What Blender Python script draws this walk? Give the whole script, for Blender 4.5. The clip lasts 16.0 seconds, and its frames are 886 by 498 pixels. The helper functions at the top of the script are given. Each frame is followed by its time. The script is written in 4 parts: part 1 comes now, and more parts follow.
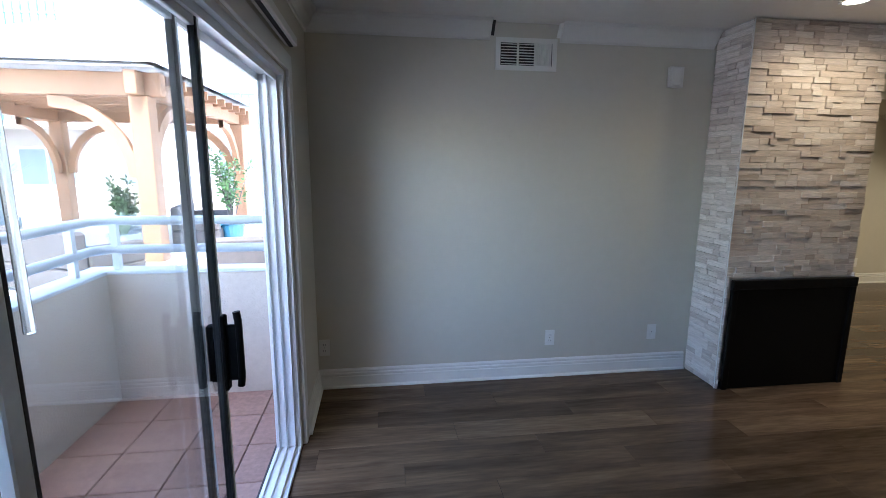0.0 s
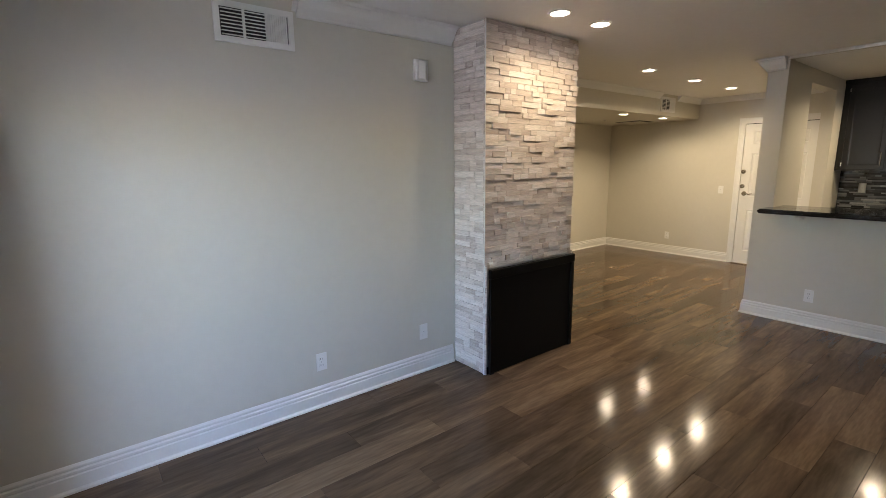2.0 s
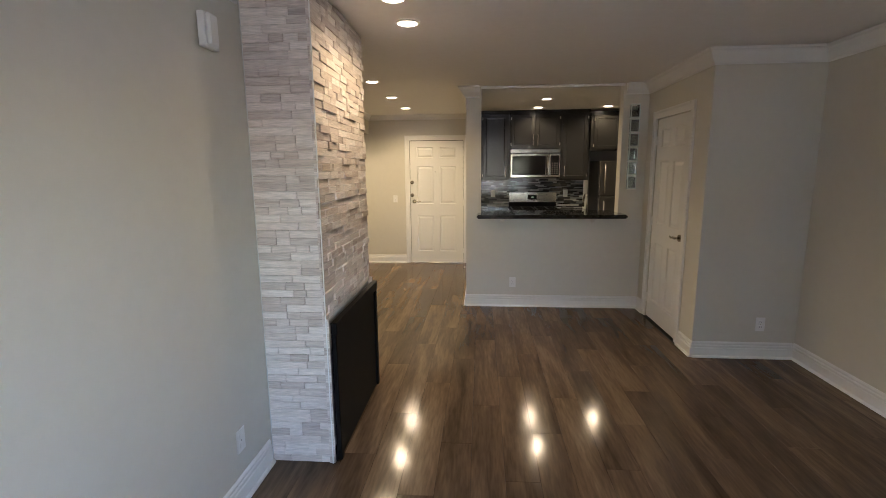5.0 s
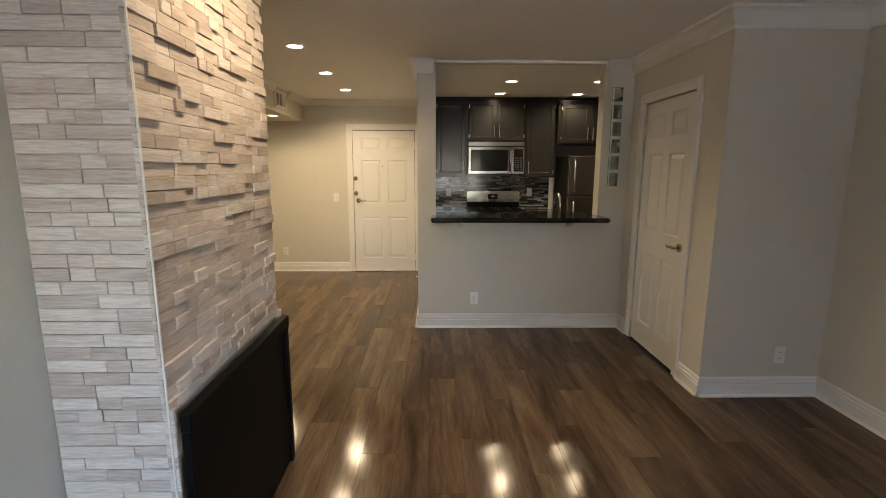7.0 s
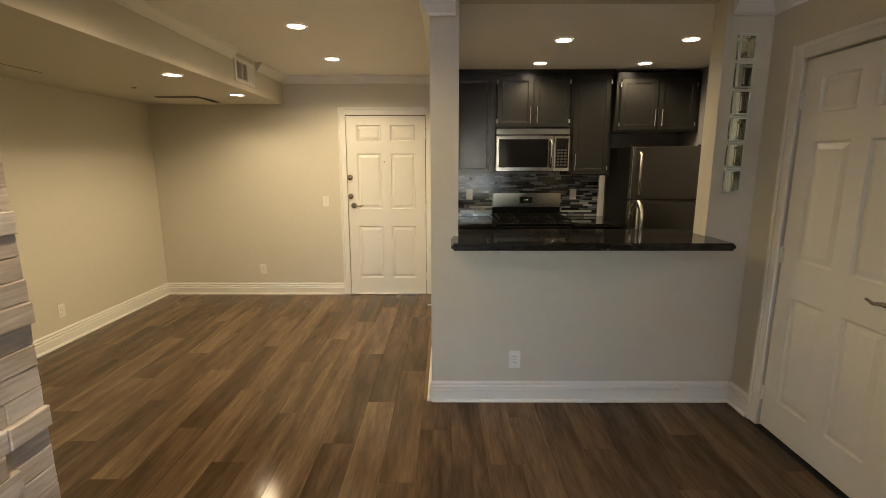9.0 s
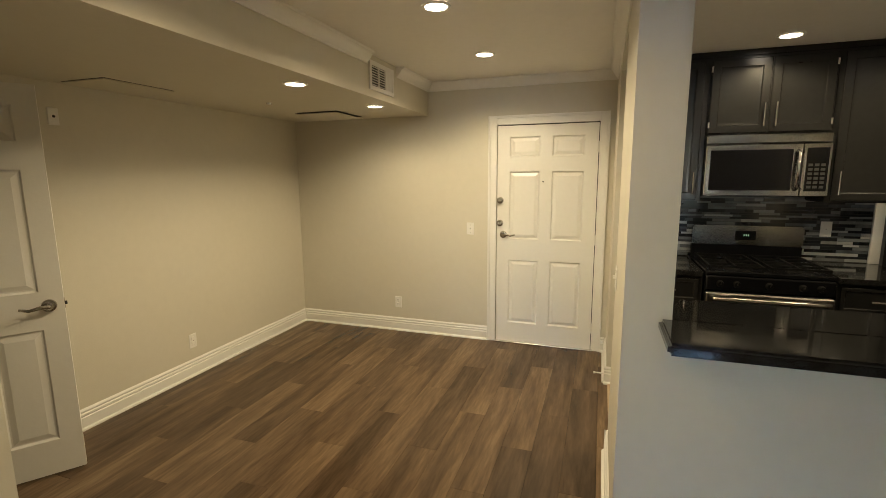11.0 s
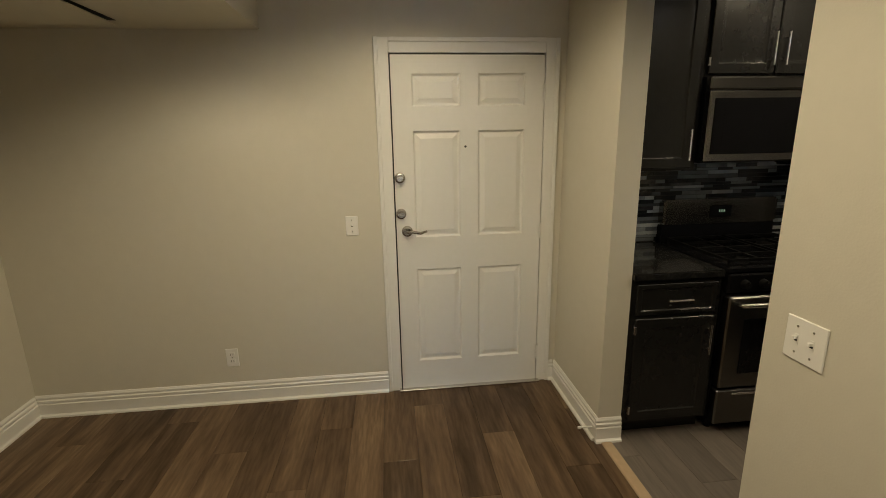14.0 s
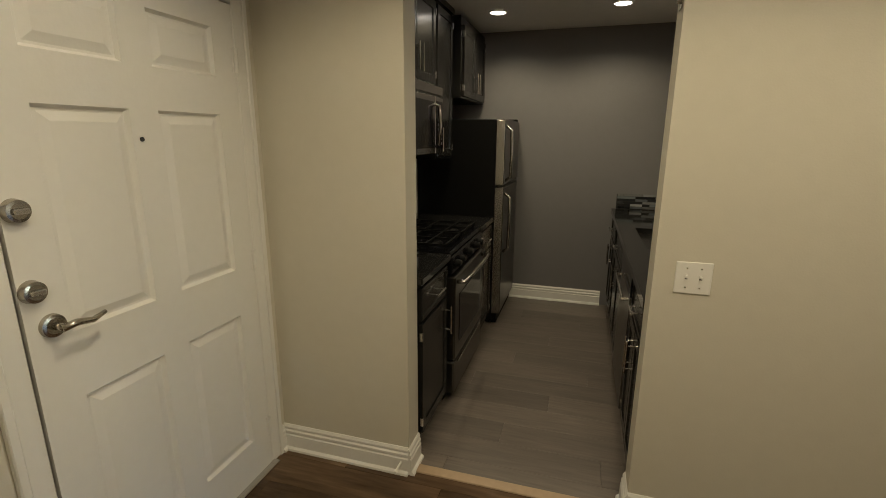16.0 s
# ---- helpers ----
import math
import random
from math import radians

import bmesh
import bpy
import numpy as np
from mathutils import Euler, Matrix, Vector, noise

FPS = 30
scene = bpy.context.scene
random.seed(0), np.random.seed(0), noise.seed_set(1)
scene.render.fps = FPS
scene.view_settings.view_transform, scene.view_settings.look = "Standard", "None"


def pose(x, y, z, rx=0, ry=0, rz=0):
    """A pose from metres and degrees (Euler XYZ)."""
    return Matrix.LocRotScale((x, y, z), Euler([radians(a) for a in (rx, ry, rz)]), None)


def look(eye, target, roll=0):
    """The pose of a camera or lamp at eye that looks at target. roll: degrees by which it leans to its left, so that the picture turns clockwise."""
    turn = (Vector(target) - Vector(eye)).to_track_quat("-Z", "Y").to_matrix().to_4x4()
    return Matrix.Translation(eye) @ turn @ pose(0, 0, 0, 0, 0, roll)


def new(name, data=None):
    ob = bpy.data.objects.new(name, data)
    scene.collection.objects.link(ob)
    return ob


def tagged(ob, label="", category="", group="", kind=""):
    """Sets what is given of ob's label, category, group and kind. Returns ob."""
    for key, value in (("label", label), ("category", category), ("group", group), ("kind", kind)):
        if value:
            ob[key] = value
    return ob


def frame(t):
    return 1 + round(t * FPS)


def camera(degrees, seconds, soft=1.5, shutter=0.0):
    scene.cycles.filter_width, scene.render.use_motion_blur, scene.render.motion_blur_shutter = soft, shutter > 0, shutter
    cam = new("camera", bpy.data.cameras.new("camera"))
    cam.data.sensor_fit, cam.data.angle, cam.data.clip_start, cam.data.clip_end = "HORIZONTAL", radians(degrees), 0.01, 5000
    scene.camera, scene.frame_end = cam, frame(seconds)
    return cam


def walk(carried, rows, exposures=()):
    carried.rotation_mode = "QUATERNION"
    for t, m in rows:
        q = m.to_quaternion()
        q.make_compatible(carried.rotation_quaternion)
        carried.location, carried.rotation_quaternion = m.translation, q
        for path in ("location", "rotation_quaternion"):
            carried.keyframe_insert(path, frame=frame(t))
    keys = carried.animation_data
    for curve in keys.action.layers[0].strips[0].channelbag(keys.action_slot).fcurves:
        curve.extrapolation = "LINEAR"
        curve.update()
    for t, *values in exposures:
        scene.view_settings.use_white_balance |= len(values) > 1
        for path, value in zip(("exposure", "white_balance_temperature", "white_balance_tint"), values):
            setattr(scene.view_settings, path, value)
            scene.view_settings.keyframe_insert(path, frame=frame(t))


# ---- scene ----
cam = camera(87.2, 16.0, soft=0.8)

PATH = [
    (0, (-0.063, -0.023, 1.527), (0.204, 1.927, 1.177), 0.3),
    (0.5, (-0.072, -0.03, 1.544), (0.355, 1.889, 1.176), 0.3),
    (1, (-0.093, 0.004, 1.534), (0.561, 1.857, 1.163), 0.2),
    (1.5, (-0.046, 0.158, 1.537), (0.894, 1.883, 1.164), -0.4),
    (2, (0.051, 0.423, 1.53), (1.267, 1.969, 1.165), -0.6),
    (2.5, (0.069, 0.739, 1.528), (1.541, 2.045, 1.17), -0.3),
    (3, (0.08, 1.063, 1.543), (1.749, 2.11, 1.193), -0.5),
    (3.5, (0.139, 1.372, 1.534), (1.939, 2.172, 1.185), -0.6),
    (4, (0.134, 1.648, 1.517), (2.019, 2.215, 1.163), -0.1),
    (4.5, (0.059, 1.884, 1.532), (2.0, 2.227, 1.192), -0.1),
    (5, (0.01, 1.951, 1.568), (1.974, 2.114, 1.23), -0.5),
    (5.2, (0.026, 1.961, 1.563), (1.994, 2.07, 1.224), -0.4),
    (7.3, (1.221, 1.966, 1.51), (3.191, 1.929, 1.166), 0.2),
    (7.5, (1.389, 1.946, 1.518), (3.359, 1.917, 1.171), 0.1),
    (8, (1.755, 1.947, 1.519), (3.724, 1.933, 1.166), 0.0),
    (8.2, (1.904, 1.965, 1.518), (3.871, 1.95, 1.155), 0.0),
    (10.3, (3.172, 2.153, 1.552), (5.129, 2.415, 1.231), 0.1),
    (10.5, (3.26, 2.182, 1.559), (5.197, 2.567, 1.241), -0.3),
    (11, (3.481, 2.215, 1.598), (5.351, 2.849, 1.281), -0.4),
    (11.5, (3.627, 2.22, 1.614), (5.411, 3.071, 1.308), -0.4),
    (12, (3.806, 2.228, 1.59), (5.502, 3.245, 1.287), -0.76),
    (12.5, (4.039, 2.438, 1.579), (5.739, 3.44, 1.25), -1.42),
    (13, (4.323, 2.673, 1.594), (6.129, 3.446, 1.216), -2.58),
    (13.5, (4.673, 2.886, 1.597), (6.594, 3.249, 1.177), -2.5),
    (14, (5.018, 3.154, 1.584), (6.95, 2.939, 1.115), -1.0),
    (14.5, (5.376, 3.365, 1.572), (7.156, 2.592, 1.089), -0.4),
    (15, (5.749, 3.556, 1.56), (7.203, 2.271, 1.078), -0.1),
    (15.5, (6.065, 3.764, 1.555), (7.077, 2.106, 1.079), 0.1),
    (16, (6.396, 3.879, 1.541), (6.952, 2.016, 1.07), 0.3),
]
walk(cam, [(t, look(eye, target, roll)) for t, eye, target, roll in PATH],
     [(0.0, 2.85, 5900, 12), (1.0, 3.22, 6200, 14), (2.0, 3.42, 6550, 15), (3.5, 3.36, 6850, 16), (5.0, 3.34, 6800, 16), (8.0, 3.37, 7250, 14),
      (10.5, 3.55, 7000, 9), (11.0, 3.45, 6900, 8), (12.5, 3.1, 6700, 8), (14.0, 2.68, 6350, 9), (15.0, 2.48, 6250, 10), (16.0, 2.55, 6300, 9)])

# ---- light ----
world = bpy.data.worlds.new("sky")
scene.world = world
world.use_nodes = True
wn = world.node_tree.nodes
sky = wn.new("ShaderNodeTexSky")
sky.sky_type, sky.sun_disc = "NISHITA", False
sky.sun_elevation, sky.sun_rotation = radians(59), radians(180)
wn["Background"].inputs["Strength"].default_value = 0.345
world.node_tree.links.new(sky.outputs["Color"], wn["Background"].inputs["Color"])
sun = new("sun", bpy.data.lights.new("sun", "SUN"))
sun.data.energy, sun.data.angle, sun.data.color = 2.6, radians(0.5), (1.0, 0.95, 0.87)
sun.matrix_world = look((-3.0, -5.0, 14), (-3.0, 3.4, 0))

CEIL, SOFFIT = 2.44, 2.147
DOWNLIGHTS = [(2.56, 2.41, CEIL), (2.98, 2.40, CEIL), (4.82, 3.05, CEIL), (5.86, 3.05, CEIL), (6.88, 3.045, CEIL),
              (5.98, 4.0, SOFFIT), (7.0, 3.98, SOFFIT), (6.24, 1.13, CEIL), (7.08, 1.14, CEIL), (7.09, 0.15, CEIL), (6.22, 0.17, CEIL)]
DOWN_POWER, DOWN_COLOR = 3.9, (1.0, 0.82, 0.53)
for lx, ly, lz in DOWNLIGHTS:
    lamp = new("downlight_lamp", bpy.data.lights.new("downlight_lamp", "SPOT"))
    lamp.data.energy, lamp.data.color = DOWN_POWER * (0.8 if ly < 2 else 0.58 if lx < 4 else 0.42 if lz < 2.3 else 1.14), DOWN_COLOR
    lamp.data.spot_size, lamp.data.spot_blend, lamp.data.shadow_soft_size = radians(156), 1.0 if lx < 4 else 0.5, 0.045
    lamp.location = (lx, ly, lz - 0.03)

# ---- materials ----
def material(name, color, rough=0.5, metal=0.0, vary=0.06, scale=6.0, bump=0.0, bump_scale=120.0, spec=0.5):
    """A painted or plain surface: two scales of colour variation and a fine relief."""
    m = bpy.data.materials.new(name)
    m.use_nodes = True
    nt = m.node_tree
    b = nt.nodes["Principled BSDF"]
    b.inputs["Roughness"].default_value, b.inputs["Metallic"].default_value = rough, metal
    b.inputs["Specular IOR Level"].default_value = spec
    geo = nt.nodes.new("ShaderNodeNewGeometry")
    n1, n2 = nt.nodes.new("ShaderNodeTexNoise"), nt.nodes.new("ShaderNodeTexNoise")
    n1.inputs["Scale"].default_value, n2.inputs["Scale"].default_value = scale * 0.25, scale * 6
    n1.inputs["Detail"].default_value, n2.inputs["Detail"].default_value = 3, 4
    add = nt.nodes.new("ShaderNodeMath")
    ramp = nt.nodes.new("ShaderNodeMapRange")
    ramp.inputs["From Min"].default_value, ramp.inputs["From Max"].default_value = 0.6, 1.4
    ramp.inputs["To Min"].default_value, ramp.inputs["To Max"].default_value = 1 - vary, 1 + vary
    mul = nt.nodes.new("ShaderNodeVectorMath")
    mul.operation = "SCALE"
    mul.inputs[0].default_value = color
    L = nt.links.new
    for n in (n1, n2):
        L(geo.outputs["Position"], n.inputs["Vector"])
    L(n1.outputs["Fac"], add.inputs[0]); L(n2.outputs["Fac"], add.inputs[1])
    L(add.outputs[0], ramp.inputs["Value"]); L(ramp.outputs[0], mul.inputs["Scale"])
    L(mul.outputs[0], b.inputs["Base Color"])
    if bump:
        n3, bp = nt.nodes.new("ShaderNodeTexNoise"), nt.nodes.new("ShaderNodeBump")
        n3.inputs["Scale"].default_value, n3.inputs["Detail"].default_value = bump_scale, 3
        bp.inputs["Strength"].default_value, bp.inputs["Distance"].default_value = bump, 0.004
        L(geo.outputs["Position"], n3.inputs["Vector"]); L(n3.outputs["Fac"], bp.inputs["Height"]); L(bp.outputs[0], b.inputs["Normal"])
    return m


def pieces(name, stops, rough=0.5, stretch=(1, 1, 1), grain=0.25, bump=0.2, spec=0.5, rough_var=0.0, mix=0.35):
    """Pieces that each take a colour of their own from stops, with grain running along the piece."""
    m = bpy.data.materials.new(name)
    m.use_nodes = True
    nt = m.node_tree
    L = nt.links.new
    b = nt.nodes["Principled BSDF"]
    b.inputs["Roughness"].default_value = rough
    b.inputs["Specular IOR Level"].default_value = spec
    info, geo = nt.nodes.new("ShaderNodeObjectInfo"), nt.nodes.new("ShaderNodeNewGeometry")
    off = nt.nodes.new("ShaderNodeVectorMath"); off.operation = "SCALE"; off.inputs[0].default_value = (37.1, 51.7, 23.3)
    L(info.outputs["Random"], off.inputs["Scale"])
    addv = nt.nodes.new("ShaderNodeVectorMath"); addv.operation = "ADD"
    L(geo.outputs["Position"], addv.inputs[0]); L(off.outputs[0], addv.inputs[1])
    mp = nt.nodes.new("ShaderNodeMapping"); mp.inputs["Scale"].default_value = stretch
    L(addv.outputs[0], mp.inputs["Vector"])
    n1, n2 = nt.nodes.new("ShaderNodeTexNoise"), nt.nodes.new("ShaderNodeTexNoise")
    n1.inputs["Scale"].default_value, n1.inputs["Detail"].default_value, n1.inputs["Distortion"].default_value = 1.0, 6, 0.6
    n2.inputs["Scale"].default_value, n2.inputs["Detail"].default_value = 7.0, 5
    for n in (n1, n2):
        L(mp.outputs[0], n.inputs["Vector"])
    fac = nt.nodes.new("ShaderNodeMath"); fac.operation = "MULTIPLY_ADD"; fac.inputs[1].default_value = mix * 2
    rnd = nt.nodes.new("ShaderNodeMath"); rnd.operation = "MULTIPLY_ADD"; rnd.inputs[1].default_value = 1 - mix; rnd.inputs[2].default_value = -mix * 0.5
    L(info.outputs["Random"], rnd.inputs[0]); L(n1.outputs["Fac"], fac.inputs[0]); L(rnd.outputs[0], fac.inputs[2])
    ramp = nt.nodes.new("ShaderNodeValToRGB")
    els = ramp.color_ramp.elements
    while len(els) < len(stops):
        els.new(0.5)
    for i, c in enumerate(stops):
        els[i].position, els[i].color = i / (len(stops) - 1), (*c, 1)
    L(fac.outputs[0], ramp.inputs["Fac"])
    gr = nt.nodes.new("ShaderNodeMapRange")
    gr.inputs["From Min"].default_value, gr.inputs["From Max"].default_value = 0.3, 0.7
    gr.inputs["To Min"].default_value, gr.inputs["To Max"].default_value = 1 - grain, 1 + grain
    L(n2.outputs["Fac"], gr.inputs["Value"])
    mul = nt.nodes.new("ShaderNodeVectorMath"); mul.operation = "SCALE"
    L(ramp.outputs["Color"], mul.inputs[0]); L(gr.outputs[0], mul.inputs["Scale"]); L(mul.outputs[0], b.inputs["Base Color"])
    if rough_var:
        rr = nt.nodes.new("ShaderNodeMapRange")
        rr.inputs["To Min"].default_value, rr.inputs["To Max"].default_value = rough - rough_var, rough + rough_var
        L(n1.outputs["Fac"], rr.inputs["Value"]); L(rr.outputs[0], b.inputs["Roughness"])
    if bump:
        bp = nt.nodes.new("ShaderNodeBump"); bp.inputs["Strength"].default_value, bp.inputs["Distance"].default_value = bump, 0.002
        L(n2.outputs["Fac"], bp.inputs["Height"]); L(bp.outputs[0], b.inputs["Normal"])
    return m


def glowing(name, color, strength):
    m = bpy.data.materials.new(name)
    m.use_nodes = True
    b = m.node_tree.nodes["Principled BSDF"]
    b.inputs["Base Color"].default_value = (0.8, 0.8, 0.8, 1)
    b.inputs["Emission Color"].default_value, b.inputs["Emission Strength"].default_value = (*color, 1), strength
    return m


def clear(name, color=(1, 1, 1), rough=0.0, ior=1.45):
    m = material(name, color, rough, vary=0.0)
    b = m.node_tree.nodes["Principled BSDF"]
    b.inputs["Transmission Weight"].default_value, b.inputs["IOR"].default_value = 1.0, ior
    return m


PAINT = material("greige_wall_paint", (0.63, 0.598, 0.508), 0.55, vary=0.025, scale=3, bump=0.12, bump_scale=160)
GREY_PAINT = material("grey_kitchen_paint", (0.19, 0.185, 0.19), 0.5, vary=0.03, scale=3, bump=0.12, bump_scale=160)
CEILING_PAINT = material("ceiling_paint", (0.83, 0.81, 0.77), 0.7, vary=0.03, scale=3, bump=0.2, bump_scale=90)
TRIM = material("white_trim_paint", (0.78, 0.77, 0.73), 0.35, vary=0.02, scale=8, bump=0.04, bump_scale=60)
DOOR_PAINT = material("white_door_paint", (0.76, 0.75, 0.71), 0.38, vary=0.02, scale=5, bump=0.08, bump_scale=90)
PLATE = material("white_plastic", (0.8, 0.79, 0.75), 0.35, vary=0.01)
DARK = material("dark_slot", (0.02, 0.02, 0.02), 0.6, vary=0.1)
BLACK = material("black_metal", (0.004, 0.004, 0.004), 0.6, 0.0, vary=0.15, scale=10, bump=0.1, spec=0.12)
GLOSS_BLACK = material("black_enamel", (0.006, 0.006, 0.007), 0.1, vary=0.1, spec=0.15)
FRIDGE_SIDE = material("black_textured_steel", (0.005, 0.005, 0.005), 0.45, vary=0.15, bump=0.1, bump_scale=300, spec=0.2)
STEEL = material("brushed_steel", (0.58, 0.56, 0.53), 0.27, 1.0, vary=0.05, scale=14)
DARK_STEEL = material("dark_stainless", (0.16, 0.155, 0.145), 0.3, 1.0, vary=0.06, scale=8)
NICKEL = material("satin_nickel", (0.42, 0.39, 0.34), 0.25, 1.0, vary=0.05, scale=20)
ALU = material("aluminium_frame", (0.72, 0.74, 0.76), 0.4, 0.25, vary=0.06, scale=10)
RUBBER = material("black_gasket", (0.015, 0.015, 0.017), 0.5, vary=0.1)
CABINET = material("espresso_cabinet_paint", (0.013, 0.0128, 0.0125), 0.24, vary=0.12, scale=5, spec=0.38)
GRANITE = material("black_granite", (0.014, 0.014, 0.014), 0.07, vary=0.6, scale=60)
STUCCO = material("cream_stucco", (0.43, 0.37, 0.32), 0.9, vary=0.08, scale=4, bump=0.8, bump_scale=70)
WHITE_STUCCO = material("pale_stucco", (0.42, 0.385, 0.355), 0.9, vary=0.06, scale=2, bump=0.5, bump_scale=40)
RAIL_PAINT = material("grey_rail_paint", (0.42, 0.47, 0.52), 0.4, vary=0.06)
CEDAR = material("cedar_beam", (0.30, 0.16, 0.085), 0.65, vary=0.2, scale=5, bump=0.3, bump_scale=40)
ROOFING = material("white_roof_sheet", (0.62, 0.61, 0.60), 0.7, vary=0.04, scale=3)
CONCRETE = material("pale_concrete", (0.62, 0.60, 0.56), 0.85, vary=0.1, scale=2, bump=0.3)
POT = material("grey_planter", (0.25, 0.30, 0.33), 0.6, vary=0.1)
BLUE_POT = material("blue_glazed_pot", (0.03, 0.12, 0.20), 0.2, vary=0.15)
LEAF = material("green_leaves", (0.05, 0.11, 0.035), 0.5, vary=0.35, scale=20)
PALE_LEAF = material("pale_agave_leaves", (0.20, 0.28, 0.20), 0.5, vary=0.2, scale=20)
WICKER = material("dark_wicker", (0.07, 0.06, 0.055), 0.7, vary=0.25, scale=40, bump=0.5)
CUSHION = material("teal_cushion", (0.03, 0.25, 0.38), 0.8, vary=0.1, scale=20)
TEAL = material("teal_balcony_paint", (0.05, 0.35, 0.36), 0.5, vary=0.06)
PANE_DARK = material("far_window_pane", (0.03, 0.036, 0.042), 0.1, vary=0.1)
THRESH = material("tan_threshold_strip", (0.42, 0.31, 0.2), 0.4, vary=0.1)
FAR_PANE = material("pale_far_pane", (0.22, 0.27, 0.30), 0.15, vary=0.1)
BLOCK_EDGE = material("pale_glass_edge", (0.62, 0.68, 0.62), 0.12, vary=0.06)
MW_STEEL = material("microwave_steel", (0.32, 0.31, 0.295), 0.18, 1.0, vary=0.05, scale=14)
WAND = clear("clear_plastic_wand", (0.93, 0.96, 0.92), 0.25)
GLOW = glowing("downlight_lens", (1.0, 0.88, 0.74), 2.6)
CLOCK = glowing("clock_digits", (0.15, 0.9, 0.4), 0.03)
GLASS = clear("window_glass", (0.96, 0.98, 0.98), 0.0)
BLOCK_GLASS = clear("block_glass", (0.90, 0.97, 0.93), 0.04)
WOOD = pieces("vinyl_oak_plank", [(0.036, 0.0235, 0.015), (0.070, 0.0455, 0.028), (0.112, 0.073, 0.0445), (0.17, 0.114, 0.069), (0.22, 0.152, 0.092)], 0.125, (1.1, 9, 1), 0.2, 0.04, spec=0.2, rough_var=0.04, mix=0.66)
GREY_WOOD = pieces("grey_vinyl_plank", [(0.10, 0.086, 0.074), (0.15, 0.128, 0.11), (0.205, 0.175, 0.15)], 0.33, (0.9, 11, 1), 0.15, 0.08, rough_var=0.06, mix=0.55)
STONE = pieces("split_face_stone", [(0.34, 0.285, 0.255), (0.60, 0.52, 0.455), (0.68, 0.60, 0.535), (0.73, 0.67, 0.61), (0.50, 0.42, 0.36), (0.66, 0.585, 0.52)], 0.8, (2.6, 2.6, 34), 0.17, 0.3, spec=0.25, mix=0.24)
MOSAIC = pieces("glass_strip_mosaic", [(0.008, 0.009, 0.011), (0.02, 0.022, 0.026), (0.012, 0.013, 0.016), (0.12, 0.13, 0.14), (0.36, 0.37, 0.37), (0.02, 0.02, 0.024), (0.22, 0.25, 0.27)], 0.12, (8, 8, 8), 0.05, 0.0, mix=0.06)
TERRACOTTA = pieces("terracotta_tile", [(0.22, 0.125, 0.10), (0.28, 0.165, 0.13), (0.32, 0.20, 0.165)], 0.6, (5, 5, 5), 0.15, 0.15)


# ---- shapes ----
def quads(bm, rings, closed=False):
    """Joins rings of equal length into a skin."""
    for a, b in zip(rings, rings[1:] + (rings[:1] if closed else [])):
        n = len(a)
        for i in range(n):
            bm.faces.new((a[i], a[(i + 1) % n], b[(i + 1) % n], b[i]))


def box(bm, x0, y0, z0, x1, y1, z1, bevel=0.0, seg=1):
    v = [bm.verts.new((x, y, z)) for z in (z0, z1) for x, y in ((x0, y0), (x1, y0), (x1, y1), (x0, y1))]
    f = [bm.faces.new([v[i] for i in q]) for q in ((3, 2, 1, 0), (4, 5, 6, 7), (0, 1, 5, 4), (1, 2, 6, 5), (2, 3, 7, 6), (3, 0, 4, 7))]
    if bevel:
        edges = list({e for g in f for e in g.edges})
        bmesh.ops.bevel(bm, geom=edges, offset=bevel, segments=seg, affect="EDGES")
    return bm


def tube(bm, points, r, seg=10, caps=True):
    """A round bar through points; r is one radius or one for each point."""
    pts = [Vector(p) for p in points]
    rad = r if isinstance(r, (list, tuple)) else [r] * len(pts)
    rings, up = [], None
    for i, p in enumerate(pts):
        d = (pts[min(i + 1, len(pts) - 1)] - pts[max(i - 1, 0)]).normalized()
        if up is None:
            up = Vector((0, 0, 1)) if abs(d.z) < 0.9 else Vector((1, 0, 0))
        side = d.cross(up).normalized()
        up = side.cross(d).normalized()
        rings.append([bm.verts.new(p + (side * math.cos(a) + up * math.sin(a)) * rad[i]) for a in (2 * math.pi * k / seg for k in range(seg))])
    quads(bm, rings)
    if caps:
        bm.faces.new(rings[0][::-1]); bm.faces.new(rings[-1])
    return bm


def moulding(bm, profile, p0, p1, inward, m0=0, m1=0):
    """Sweeps a profile of (out, up) straight from p0 to p1; inward is the way out of the wall; m0, m1: mitred outside corners (1)."""
    a, b, n = Vector(p0), Vector(p1), Vector(inward)
    d = (b - a).normalized()
    rings = [[bm.verts.new(p + n * o + d * (o * k) + Vector((0, 0, u))) for o, u in profile] for p, k in ((a, -m0), (b, m1))]
    quads(bm, rings)
    bm.faces.new(rings[0][::-1]); bm.faces.new(rings[1])
    return bm


def mesh_of(name, bm, material_):
    bmesh.ops.recalc_face_normals(bm, faces=bm.faces)
    me = bpy.data.meshes.new(name)
    bm.to_mesh(me)
    bm.free()
    me.materials.append(material_)
    return me


def part(name, bm, material_, parent=None, label="", smooth=False):
    ob = new(name, mesh_of(name, bm, material_))
    if smooth:
        for p in ob.data.polygons:
            p.use_smooth = True
    if parent is not None:
        ob.parent = parent
    if label:
        tagged(ob, label)
    return ob


def B(*args, **kw):
    return box(bmesh.new(), *args, **kw)


def T(points, r, seg=10):
    return tube(bmesh.new(), points, r, seg)


def thing(name, m, label, category, group="", kind=""):
    ob = new(name)
    ob.matrix_basis = m
    ob.empty_display_size = 0.1
    return tagged(ob, label, category, group, kind)


def setting(name, bm, mat_, label, category):
    return tagged(part(name, bm, mat_), label, category, kind="structure")


